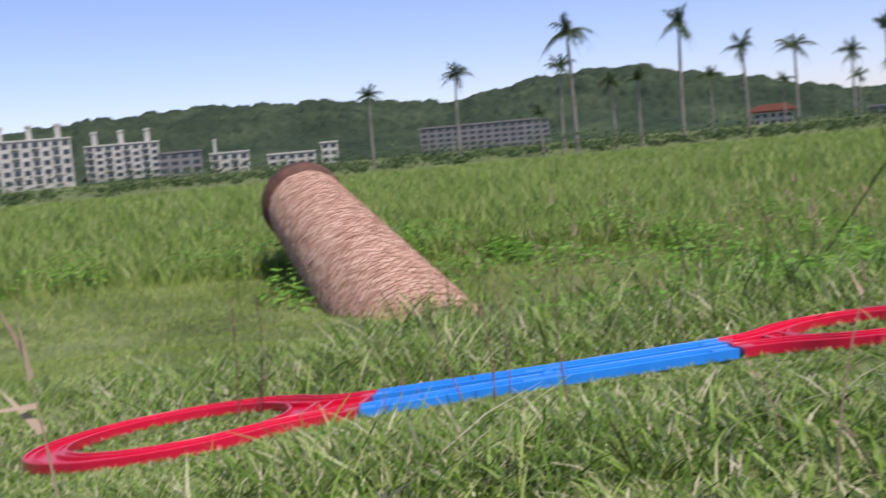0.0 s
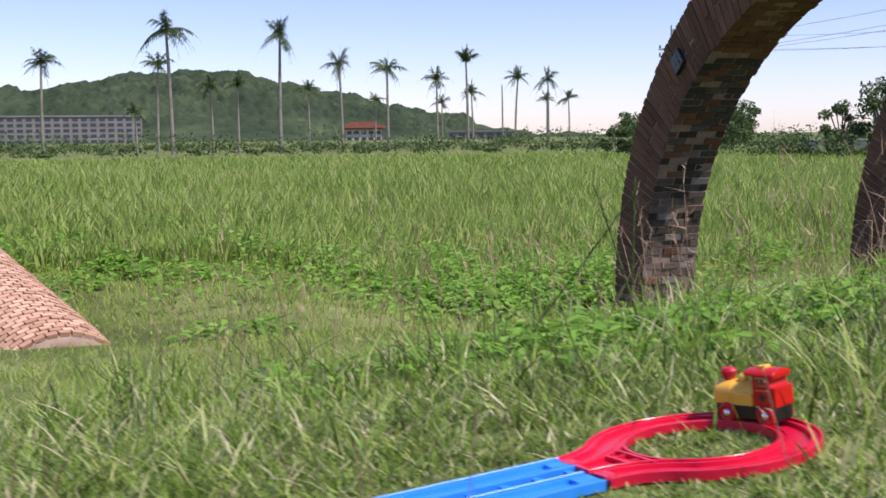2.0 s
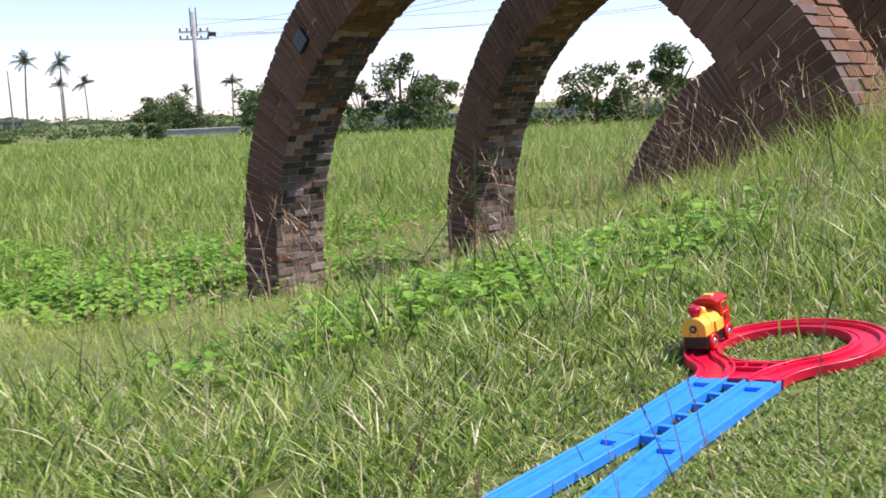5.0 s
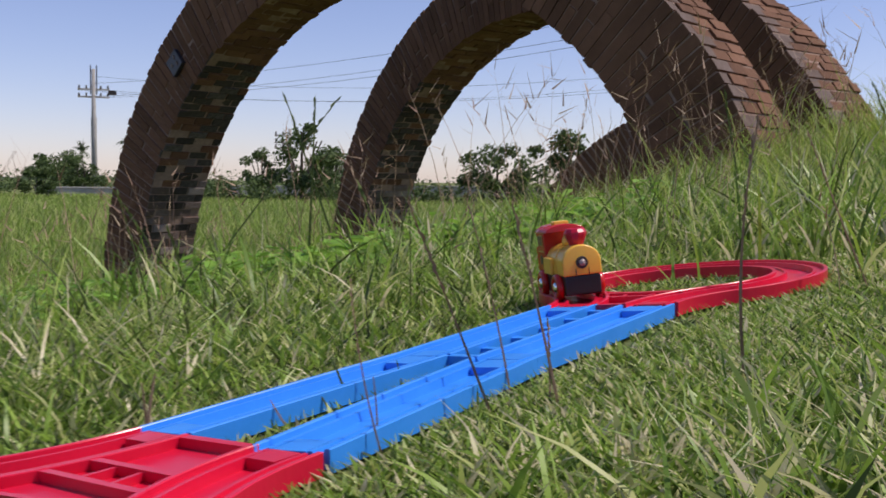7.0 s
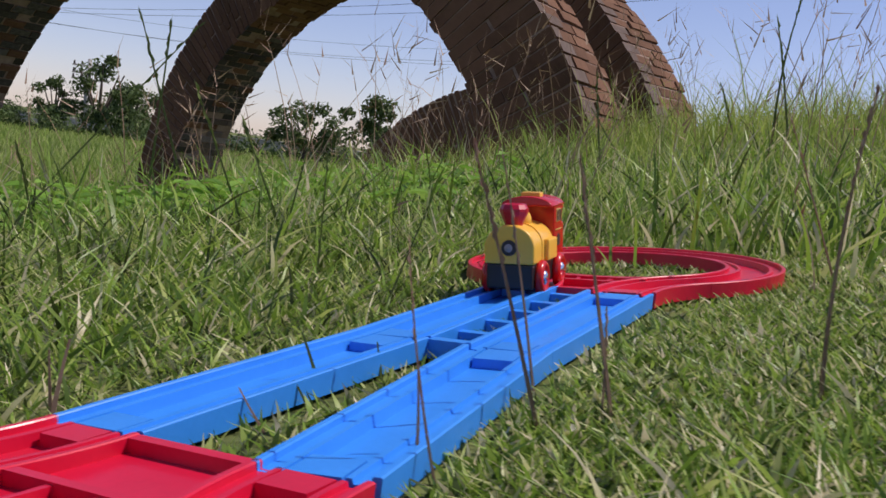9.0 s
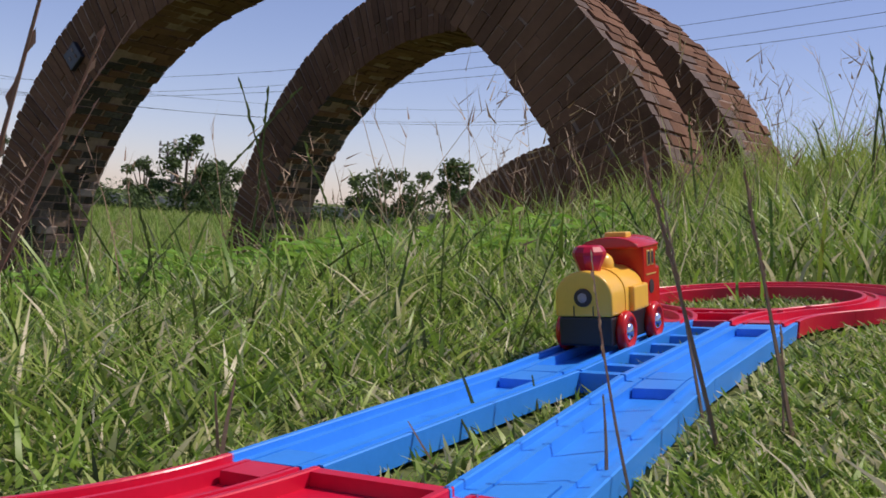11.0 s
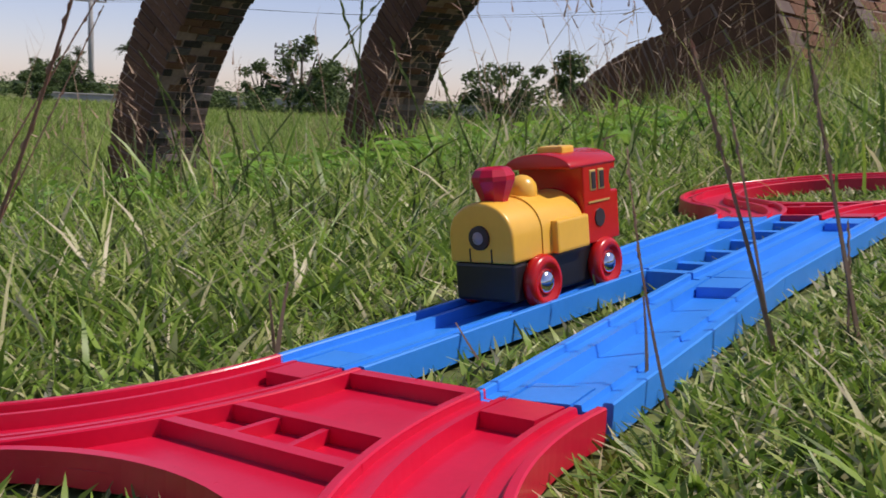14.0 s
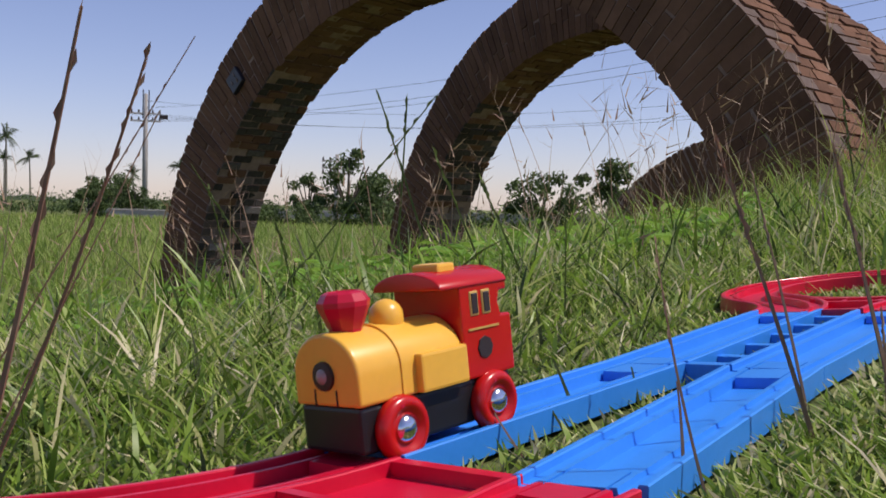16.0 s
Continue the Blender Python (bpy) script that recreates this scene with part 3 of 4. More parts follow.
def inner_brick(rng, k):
    """Limed and sunlit in tone near the foot, shade painted on higher up."""
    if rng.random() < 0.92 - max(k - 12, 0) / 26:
        return LIME_LIT_ME
    return SHADE_ME if rng.random() < 0.8 else BRICK_ME


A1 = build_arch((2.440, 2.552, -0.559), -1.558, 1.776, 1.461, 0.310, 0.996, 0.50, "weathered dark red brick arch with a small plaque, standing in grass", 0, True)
A2 = build_arch((3.599, 2.580, -0.573), -1.750, 1.776, 1.461, 0.310, 0.996, 0.50, "weathered dark brick arch in grass, shade coloured onto its inner face", 0, True)
A3 = build_arch((6.970, 3.249, -1.003), -1.298, 1.776, 0.950, 0.327, 0.996, 0.50, "weathered dark brick arch half hidden by tall grass", 0, False)


def build_plaque():
    pts = A1[1]
    h, v, a = min((p for p in pts if p[0] < 0), key=lambda p: abs(p[1] - 1.16))
    bm = bmesh.new()
    box(bm, -0.045, 0.045, -0.016, 0.006, -0.045, 0.045, 0.003, 1)
    ob = part("tile_plaque", bm, M_PLAQUE)
    ob.matrix_world = A1[0].matrix_world @ Matrix.Translation((h, -0.002, v)) @ Matrix.Rotation(math.pi / 2 - a, 4, "Y")
    tagged(ob, "small square dark tile plaque set on the arch face", "plaque")
    for x, z in ((-0.014, 0.012), (0.013, 0.012), (0.0, -0.012)):
        bm = bmesh.new()
        box(bm, x * 1.4 - 0.010, x * 1.4 + 0.010, -0.0185, -0.015, z * 1.4 - 0.006, z * 1.4 + 0.006, 0.001, 1)
        part("pale_mark", bm, M_LIME_LIT, ob)


build_plaque()


# ---- fallen brick flue ----
def build_flue():
    N, F = Vector((-0.500, 3.87, -0.73)), Vector((-1.545, 6.23, -0.14))
    ax = (F - N).normalized()
    m = Matrix.Translation(N) @ ax.to_track_quat("Z", "Y").to_matrix().to_4x4()
    L = (F - N).length
    t = thing("brick_flue", "pale pink brick chimney flue lying half sunk in grass", "chimney", at=m)
    r0, r1 = 0.32, 0.275
    bm = bmesh.new()
    lathe(bm, ((r0 - 0.07, -0.3), (r0 - 0.006, -0.3), (r1 - 0.006, L), (r1 - 0.07, L)), 64, closed=False)
    part("flue_shell", bm, M_TJOINT, t, "", True)
    rng = np.random.RandomState(7)
    vs, fs = [], []
    rows, cols = 92, 40
    for i in range(rows):
        z0 = -0.3 + (L + 0.3) * i / rows
        z1 = z0 + (L + 0.3) / rows - 0.006
        for j in range(cols):
            a0 = 2 * math.pi * (j + 0.5 * (i % 2)) / cols
            a1 = a0 + 2 * math.pi / cols - 0.022
            o = 0.004 + 0.007 * rng.rand()
            b = len(vs)
            for a, z in ((a0, z0), (a1, z0), (a1, z1), (a0, z1)):
                r = r0 + (r1 - r0) * max(z, 0) / L
                vs.append((math.cos(a) * (r + o), math.sin(a) * (r + o), z))
            for a, z in ((a0, z0), (a1, z0), (a1, z1), (a0, z1)):
                r = r0 + (r1 - r0) * max(z, 0) / L - 0.012
                vs.append((math.cos(a) * r, math.sin(a) * r, z))
            fs += [(b, b + 1, b + 2, b + 3), (b, b + 4, b + 5, b + 1), (b + 1, b + 5, b + 6, b + 2), (b + 2, b + 6, b + 7, b + 3), (b + 3, b + 7, b + 4, b)]
    ob = new("flue_bricks", mesh_from("flue_bricks", vs, fs, M_TERRA))
    ob.parent = t
    tagged(ob, "rows of small pale bricks", kind="stuff")
    bm = bmesh.new()
    lathe(bm, ((r1 - 0.004, L - 0.02), (r1 * 0.97, L + 0.02), (r1 * 0.86, L + 0.06), (r1 * 0.66, L + 0.08)), 48, closed=False)
    part("shoulder", bm, M_TERRA, t, "rounded pale shoulder", True)
    bm = bmesh.new()
    lathe(bm, ((r1 * 0.58, L + 0.05), (r1 * 0.70, L + 0.05), (r1 * 0.72, L + 0.10), (r1 * 1.08, L + 0.11), (r1 * 1.10, L + 0.20), (r1 * 0.66, L + 0.21), (r1 * 0.58, L + 0.12)), 48, closed=False)
    part("collar", bm, M_RUST, t, "dark rusty collar ring", True)


build_flue()


# ---- palms ----
def build_palm(x, y, zb, h, seed, dead=False):
    rng = random.Random(seed)
    zb = float(ground_z(x, y)) if zb is None else zb
    t = thing("dead_palm" if dead else "royal_palm", "tall royal palm with a slim grey trunk in the meadow" if not dead else "bare dead palm trunk in the meadow", "palm tree", "palms across the meadow", at=Matrix.Translation((x, y, zb)))
    lean = (rng.uniform(-0.03, 0.03) * h, rng.uniform(-0.03, 0.03) * h)
    th = h * 0.86 if not dead else h
    bm = bmesh.new()
    rows = []
    rb = 0.0115 * h + 0.03
    for k in range(9):
        q = k / 8
        r = rb * (1.0 - 0.45 * q + 0.15 * math.sin(q * 3))
        rows.append([bm.verts.new((lean[0] * q * q + r * math.cos(a), lean[1] * q * q + r * math.sin(a), th * q - 0.3 * (k == 0))) for a in np.linspace(0, 2 * math.pi, 8, endpoint=False)])
    for a, b in zip(rows, rows[1:]):
        for i in range(8):
            bm.faces.new((a[i], a[(i + 1) % 8], b[(i + 1) % 8], b[i]))
    bm.faces.new(rows[-1])
    part("trunk", bm, M_TRUNK, t, "", True)
    if dead:
        return
    vs, fs = [], []
    top = Vector((lean[0], lean[1], th))
    size = h * 0.19 + 0.5
    for i in range(15):
        az = 2 * math.pi * i / 15 + rng.uniform(-0.25, 0.25)
        el = rng.uniform(-0.45, 1.35) if i else 1.5
        ln = size * rng.uniform(0.8, 1.15)
        d = Vector((math.cos(az) * math.cos(el), math.sin(az) * math.cos(el), math.sin(el)))
        sd = Vector((-math.sin(az), math.cos(az), 0))
        prev = None
        for k in range(9):
            q = k / 8
            p = top + d * ln * q - Vector((0, 0, ln * (0.25 + 0.35 * math.cos(el)) * q * q * q))
            wd = ln * 0.20 * (math.sin(math.pi * min(q + 0.12, 1)) ** 0.7 + 0.05)
            if prev is not None:
                for s in (1, -1):
                    for off in (0.0, 0.5):
                        b = len(vs)
                        p0 = prev.lerp(p, off)
                        p1 = prev.lerp(p, off + 0.45)
                        tip = p0.lerp(p1, 1.6) + sd * s * wd + Vector((0, 0, -wd * rng.uniform(0.4, 1.3)))
                        vs += [p0, p1, tip]
                        fs.append((b, b + 1, b + 2))
            prev = p
    ob = new("crown", mesh_from("crown", vs, fs, M_CROWN))
    ob.parent = t
    bm = bmesh.new()
    lathe(bm, ((rb * 0.55, th - 0.05 * h), (rb * 0.7, th), (rb * 0.25, th + 0.07 * h)), 8)
    bmesh.ops.translate(bm, vec=(lean[0], lean[1], 0), verts=bm.verts)
    part("crownshaft", bm, M_CROWN, t, "", True)


PALMS = ((-8.9, 103.8, -1.0, 10.2), (-0.2, 74.2, -1.1, 3.9), (1.9, 114.2, -1.9, 11.8), (2.8, 94.2, -1.7, 13.5), (6.0, 89.0, -1.6, 7.5), (8.6, 93.8, -1.7, 7.8), (13.0, 98.4, -1.8, 13.7),
         (16.5, 102.9, -1.9, 8.0), (19.8, 102.3, -1.7, 10.9), (22.0, 91.6, -1.8, 9.6), (26.4, 116.3, -1.9, 7.4), (32.0, 109.7, -1.8, 9.7), (39.6, 133.5, -1.9, 7.8), (36.8, 113.4, -1.8, 12.4),
         (40.5, 122.8, -1.9, 8.9), (49.0, 130.3, -1.4, 11.0), (51.3, 124.1, -1.4, 10.5), (56.8, 138.0, -1.4, 7.9), (55.8, 127.6, -1.4, 7.7), (-16.8, 97.6, -1.2, 8.5))
for i, (x, y, z, h) in enumerate(PALMS):
    build_palm(x, y, -1.2, h + (z + 1.2), i)
build_palm(47.4, 130.9, -1.2, 8.2, 40, True)
build_palm(45.2, 82.5, -1.2, 4.3, 41)
build_palm(48.6, 80.5, -1.2, 5.2, 42)


# ---- trees and bushes ----
def leaf_cloud(rng, centre, size, count, leaf):
    c = rng.normal(size=(count, 3))
    c /= np.linalg.norm(c, axis=1)[:, None]
    c *= (rng.rand(count, 1) ** 0.4) * np.array(size)
    c += np.array(centre)
    a = rng.normal(size=(count, 3))
    b = rng.normal(size=(count, 3))
    a *= leaf / np.linalg.norm(a, axis=1)[:, None]
    b *= leaf * 0.6 / np.linalg.norm(b, axis=1)[:, None]
    co = np.stack([c - a * 0.5, c + b * 0.5, c + a * 0.5, c - b * 0.5], 1)
    return co.reshape(-1, 3)


def quads_to_mesh(name, co, mat):
    n = len(co) // 4
    i = np.arange(n) * 4
    tri = np.concatenate([np.stack([i, i + 1, i + 2], 1), np.stack([i, i + 2, i + 3], 1)])
    return tri_mesh(name, co, tri, mat)


def build_tree(x, y, h, w, seed, label, name="tree"):
    rng = np.random.RandomState(seed)
    z = float(ground_z(x, y)) - 0.1
    t = thing(name, label, "tree" if name == "tree" else "bush", "greenery behind the meadow", at=Matrix.Translation((x, y, z)))
    bm = bmesh.new()
    for k in range(5):
        a = rng.rand() * 6.28
        top = Vector((math.cos(a) * w * 0.3 * (k > 0), math.sin(a) * w * 0.3 * (k > 0), h * (0.75 if k else 0.85)))
        lo = Vector((0, 0, h * 0.2 * (k > 0)))
        r0, r1 = 0.03 * h * (1 if k == 0 else 0.5), 0.008 * h
        q = (top - lo).to_track_quat("Z", "Y").to_matrix()
        va = [bm.verts.new(lo + q @ Vector((r0 * math.cos(i), r0 * math.sin(i), 0))) for i in np.linspace(0, 6.28, 6, endpoint=False)]
        vb = [bm.verts.new(top + q @ Vector((r1 * math.cos(i), r1 * math.sin(i), 0))) for i in np.linspace(0, 6.28, 6, endpoint=False)]
        for i in range(6):
            bm.faces.new((va[i], va[(i + 1) % 6], vb[(i + 1) % 6], vb[i]))
    part("trunk", bm, M_BARK, t)
    co = []
    for k in range(16):
        q = rng.rand()
        a = rng.rand() * 6.28
        rr = w * 0.5 * (0.25 + 0.75 * math.sin(math.pi * (0.15 + 0.75 * q))) * rng.uniform(0.3, 0.95)
        s = rng.uniform(0.10, 0.22) * w
        co.append(leaf_cloud(rng, (math.cos(a) * rr, math.sin(a) * rr, h * (0.18 + 0.75 * q)), (s, s, s * 0.75), 150, 0.055 * w + 0.05))
    ob = new("crown", quads_to_mesh("crown", np.concatenate(co), M_TREE))
    ob.parent = t


for i, (x, y, h, w) in enumerate(((35.0, 41.2, 4.6, 3.6), (39.5, 43.9, 3.0, 3.4), (33.8, 43.0, 3.2, 2.4), (26.3, 52.9, 1.8, 2.2), (38.5, 30.8, 3.2, 3.6), (40.5, 26.5, 2.4, 3.2), (60.0, 66.0, 4.2, 4.5), (44.5, 70.0, 3.2, 4.0), (36.0, 65.5, 2.8, 3.2), (52.0, 36.0, 4.6, 5.0), (62.0, 30.0, 5.0, 6.0), (70.0, 110.0, 5.0, 8.0), (61.0, 118.0, 4.6, 7.0), (52.0, 100.0, 3.2, 4.5))):
    build_tree(x, y, h, w, 100 + i, "leafy dark green tree at the meadow's edge")


def build_hedge():
    rng = np.random.RandomState(31)
    co = []
    for k in range(150):
        q = rng.rand()
        x, y = 30 + 22 * q + rng.normal() * 1.0, 47 - 34 * q + rng.normal() * 1.0
        s = rng.uniform(0.4, 1.0)
        co.append(leaf_cloud(rng, (x, y, float(ground_z(x, y)) + s * 0.8), (s, s, s * 0.9), 70, 0.24))
    for k in range(460):
        q = rng.rand()
        a, d = radians(50 + 76 * q), 70 + 66 * rng.rand() ** 0.7
        s = 0.22 + 1.2 * rng.rand() ** 2.2
        co.append(leaf_cloud(rng, (d * math.cos(a), d * math.sin(a), -1.0 + s * 0.8), (s * 2.6, s * 2.6, s), 80, 0.30))
    tagged(new("hedgerow", quads_to_mesh("hedgerow", np.concatenate(co), M_TREE)), "scrubby hedge along the meadow's far edge", "hedge", kind="stuff")


build_hedge()


# ---- far walls, poles and wires ----
def build_wall(x0, y0, x1, y1, h, name):
    bm = bmesh.new()
    d = Vector((x1 - x0, y1 - y0, 0))
    z = float(ground_z(x0, y0))
    box(bm, 0, d.length, -0.12, 0.12, -0.3, h, 0.02, 1)
    box(bm, -0.05, d.length + 0.05, -0.17, 0.17, h, h + 0.1, 0.02, 1)
    ob = part(name, bm, M_CONC)
    ob.matrix_world = Matrix.Translation((x0, y0, z)) @ Matrix.Rotation(math.atan2(d.y, d.x), 4, "Z")
    tagged(ob, "low grey concrete boundary wall", "wall", kind="structure")


build_wall(31.0, 62.5, 36.0, 59.0, 0.55, "wall_west")
build_wall(47.0, 64.0, 56.5, 56.0, 0.75, "wall_middle")
build_wall(49.0, 50.0, 60.0, 36.0, 0.9, "wall_east")


def build_pole(x, y, h, yaw, full):
    z = float(ground_z(x, y))
    t = thing("utility_pole", "grey concrete power pole with crossarms and insulators", "power pole", "power poles", at=Matrix.Translation((x, y, z)) @ Matrix.Rotation(yaw, 4, "Z"))
    bm = bmesh.new()
    lathe(bm, ((0.20, -0.3), (0.20, h * 0.62), (0.16, h * 0.63), (0.13, h)), 14)
    part("post", bm, M_CONC, t, "", True)
    for k, zz in enumerate((h * 0.84, h * 0.78) if full else (h * 0.9, h * 0.8, h * 0.72)):
        bm = bmesh.new()
        box(bm, -1.1, 1.1, -0.06, 0.06, zz - 0.06, zz + 0.06, 0.01, 1)
        arm = part("crossarm", bm, M_CONC, t)
        for xx in (-1.0, -0.5, 0.5, 1.0):
            bm = bmesh.new()
            lathe(bm, ((0.05, zz + 0.06), (0.08, zz + 0.12), (0.05, zz + 0.2), (0.07, zz + 0.25), (0.02, zz + 0.30)), 10)
            bmesh.ops.translate(bm, vec=(xx, 0, 0), verts=bm.verts)
            part("insulator", bm, M_DARK, arm)
    if full:
        for xx in (-0.2, 0.22):
            bm = bmesh.new()
            box(bm, xx - 0.04, xx + 0.04, -0.04, 0.04, h * 0.8, h * 1.03)
            part("riser", bm, M_DARK, t)
        bm = bmesh.new()
        box(bm, 1.0, 1.6, -0.08, 0.08, h * 0.80, h * 0.835, 0.02, 1)
        part("switch_arm", bm, M_DARK, t)


build_pole(38.7, 68.9, 9.2, -0.5, True)
build_pole(47.3, 57.0, 4.95, -0.6, False)
build_pole(75.0, 30.0, 6.0, -0.9, False)


def wire(a, b, sag, r):
    bm = bmesh.new()
    rows = []
    a, b = Vector(a), Vector(b)
    for k in range(17):
        q = k / 16
        p = a.lerp(b, q) - Vector((0, 0, sag * 4 * q * (1 - q)))
        rows.append([bm.verts.new(p + Vector((r * math.cos(i), 0, r * math.sin(i)))) for i in (0, 2.1, 4.2)])
    for u, v in zip(rows, rows[1:]):
        for i in range(3):
            bm.faces.new((u[i], u[(i + 1) % 3], v[(i + 1) % 3], v[i]))
    tagged(part("power_line", bm, M_WIRE), "thin dark overhead power line", "power line", "power lines")


for dx, dz in ((-0.8, 0.0), (0.8, 0.0), (0.0, 1.0)):
    wire((38.7 + dx, 68.9 - dx, 6.5 + dz), (75.0 + dx, 30.0 - dx, 9.0 + dz), 1.6, 0.012)
    wire((38.7 + dx, 68.9 - dx, 6.0 + dz), (44.0 + dx, -4.0 - dx, 11.0 + dz), 1.8, 0.012)


# ---- far buildings ----
def build_house(x, y, w, d, h, floors, bays, mat, label, z=-1.0, towers=0, roof=None, name="apartment_building"):
    yaw = math.atan2(y, x) - math.pi / 2
    t = thing(name, label, "building", at=Matrix.Translation((x, y, z)) @ Matrix.Rotation(yaw, 4, "Z"))
    bm = bmesh.new()
    box(bm, -w / 2, w / 2, 0, d, -3, h)
    part("wall", bm, mat, t)
    bm = bmesh.new()
    box(bm, -w / 2 - 0.4, w / 2 + 0.4, -0.4, d + 0.4, h, h + 0.6)
    if roof:
        for k in range(3):
            box(bm, -w / 2 - 1.5 + k * 1.6, w / 2 + 1.5 - k * 1.6, -1.5 + k * 1.2, d, h + 0.6 + k * 0.8, h + 1.45 + k * 0.8)
    r = part("roof", bm, roof or mat, t)
    for k in range(towers):
        bm = bmesh.new()
        q = -w * 0.36 + w * 0.72 * k / max(towers - 1, 1)
        box(bm, q - w * 0.035, q + w * 0.035, d * 0.1, d * 0.5, h + 0.6, h + 5.2)
        box(bm, q - w * 0.045, q + w * 0.045, d * 0.08, d * 0.52, h + 5.2, h + 6.0)
        part("stair_tower", bm, mat, r)
    me = None
    for f in range(floors):
        for b in range(bays):
            fh, bw = h / floors, w / bays
            if me is None:
                bm = bmesh.new()
                box(bm, -bw * 0.32, bw * 0.32, -0.12, 0.1, -fh * 0.27, fh * 0.27)
                me = bpy.data.meshes.new("window")
                bm.to_mesh(me)
                bm.free()
                me.materials.append(M_GLASS)
                bm = bmesh.new()
                box(bm, -bw * 0.42, bw * 0.42, -0.9, 0.0, -fh * 0.40, -fh * 0.30)
                bal = bpy.data.meshes.new("balcony")
                bm.to_mesh(bal)
                bm.free()
                bal.materials.append(mat)
            ob = new("window", me)
            ob.parent = t
            ob.location = (-w / 2 + (b + 0.5) * bw, 0, (f + 0.55) * fh)
            if b % 2 == 0 and towers:
                ob2 = new("balcony", bal)
                ob2.parent = t
                ob2.location = ob.location


build_house(-195.3, 370.8, 29, 14, 17.5, 5, 8, M_WALLW, "white five-storey apartment block with roof towers", 0.0, 3)
build_house(-173.0, 403.0, 29, 14, 13.5, 5, 8, M_WALLW, "long white apartment block with three stair towers", 0.5, 3)
build_house(-139.0, 376.0, 16, 12, 8.0, 3, 4, M_WALLG, "small grey town house among trees", 0.0)
build_house(-126.0, 396.0, 15, 12, 6.5, 2, 4, M_WALLW, "small white town house among trees", 0.0, 1)
build_house(-79.9, 370.5, 6, 6, 7.5, 3, 2, M_WALLW, "narrow white rendered house in the distance", -1.0)
build_house(-98.0, 385.0, 18, 8, 5.0, 2, 5, M_WALLW, "low pale house behind the meadow", -1.0)
build_house(-24.9, 412.0, 52, 10, 10.5, 5, 16, M_WALLG, "long grey unfinished housing block below the hill", -1.5)
build_house(83.6, 390.4, 14, 8, 5.0, 2, 5, M_WALLW, "hall with tiered red roof below the hill", -2.0, 0, M_ROOF, "temple")
build_house(128.0, 380.0, 26, 8, 3.6, 1, 7, M_WALLG, "low grey shed below the hill", -2.0)


# ---- grass ----
def blades(rng, x, y, h, w, lean, seg, bend=0.5):
    """Arrays of tapered, bent blades standing at x, y."""
    n = len(x)
    z = ground_z(x, y) - 0.004
    az, la = rng.rand(n) * 6.2832, rng.rand(n) * 6.2832
    d = np.stack([np.cos(la), np.sin(la)], 1) * (lean * h)[:, None]
    s = np.stack([np.cos(az), np.sin(az)], 1) * (w * 0.5)[:, None]
    co, per = [], seg * 2 + 1
    for k in range(seg):
        q = k / seg
        cx = d * (q ** 1.7)
        taper = 1.0 - 0.45 * q
        zz = z + h * (q - bend * lean * 0.35 * q * q)
        for sg in (1, -1):
            co.append(np.stack([x + cx[:, 0] + sg * s[:, 0] * taper, y + cx[:, 1] + sg * s[:, 1] * taper, zz], 1))
    co.append(np.stack([x + d[:, 0], y + d[:, 1], z + h * (1 - bend * lean * 0.35)], 1))
    co = np.stack(co, 1).reshape(-1, 3)
    base = np.arange(n) * per
    tri = []
    for k in range(seg - 1):
        a = base + 2 * k
        tri += [np.stack([a, a + 1, a + 3], 1), np.stack([a, a + 3, a + 2], 1)]
    a = base + 2 * (seg - 1)
    tri.append(np.stack([a, a + 1, a + 2], 1))
    return co, np.concatenate(tri)


def on_track(x, y, grow=0.004):
    """Where rails cover the ground."""
    x, y = x / SCALE, y / SCALE
    k = np.clip(x / LEN, 0, 1)
    g = GL + (GR - GL) * np.clip(x / MID, 0, 1)
    dy = np.abs(y - YR * k)
    run = (x > -0.02) & (x < LEN + 0.02) & (dy < g / 2 + W + grow) & (dy > g / 2 - grow)
    out = run
    for cx, cy, sg, gap in ((0.0, 0.0, -1, GL), (LEN, YR, 1, GR)):
        h, c, a0 = loop_plan(gap)
        RL = RB = radius(gap)
        turn = 0.15 if sg > 0 else 0.0
        lx, ly = (x - cx) * sg * math.cos(turn) + (y - cy) * math.sin(turn), (y - cy) * math.cos(turn) - (x - cx) * sg * math.sin(turn)
        rr = np.hypot(lx - c, ly)
        out = out | ((rr > RL - W / 2 - grow) & (rr < RL + W / 2 + grow))
        bx = np.hypot(lx, np.abs(ly) - h - RB)
        out = out | ((bx > RB - W / 2 - grow) & (bx < RB + W / 2 + grow) & (lx > -0.01) & (lx < c * 0.55))
        out = out | ((lx > 0) & (lx < 0.07) & (np.abs(ly) < h))
    return out


def near_lens(x, y):
    """Height factor of the trodden grass where the camera was set down."""
    f = 0.30 + 0.70 * smooth(0.06, 0.26, np.hypot(x + 0.175, y + 0.155))
    f = f * (0.45 + 0.55 * smooth(0.0, 0.12, np.abs((y + 0.15) - 0.75 * (x + 0.18)) + 0.6 * np.clip(x - 0.02, 0, 1) + 0.5 * np.clip(-x - 0.2, 0, 1)))
    f = f * (0.75 + 0.25 * smooth(0.10, 0.5, np.hypot(x - 0.1, y + 0.92)))
    return f


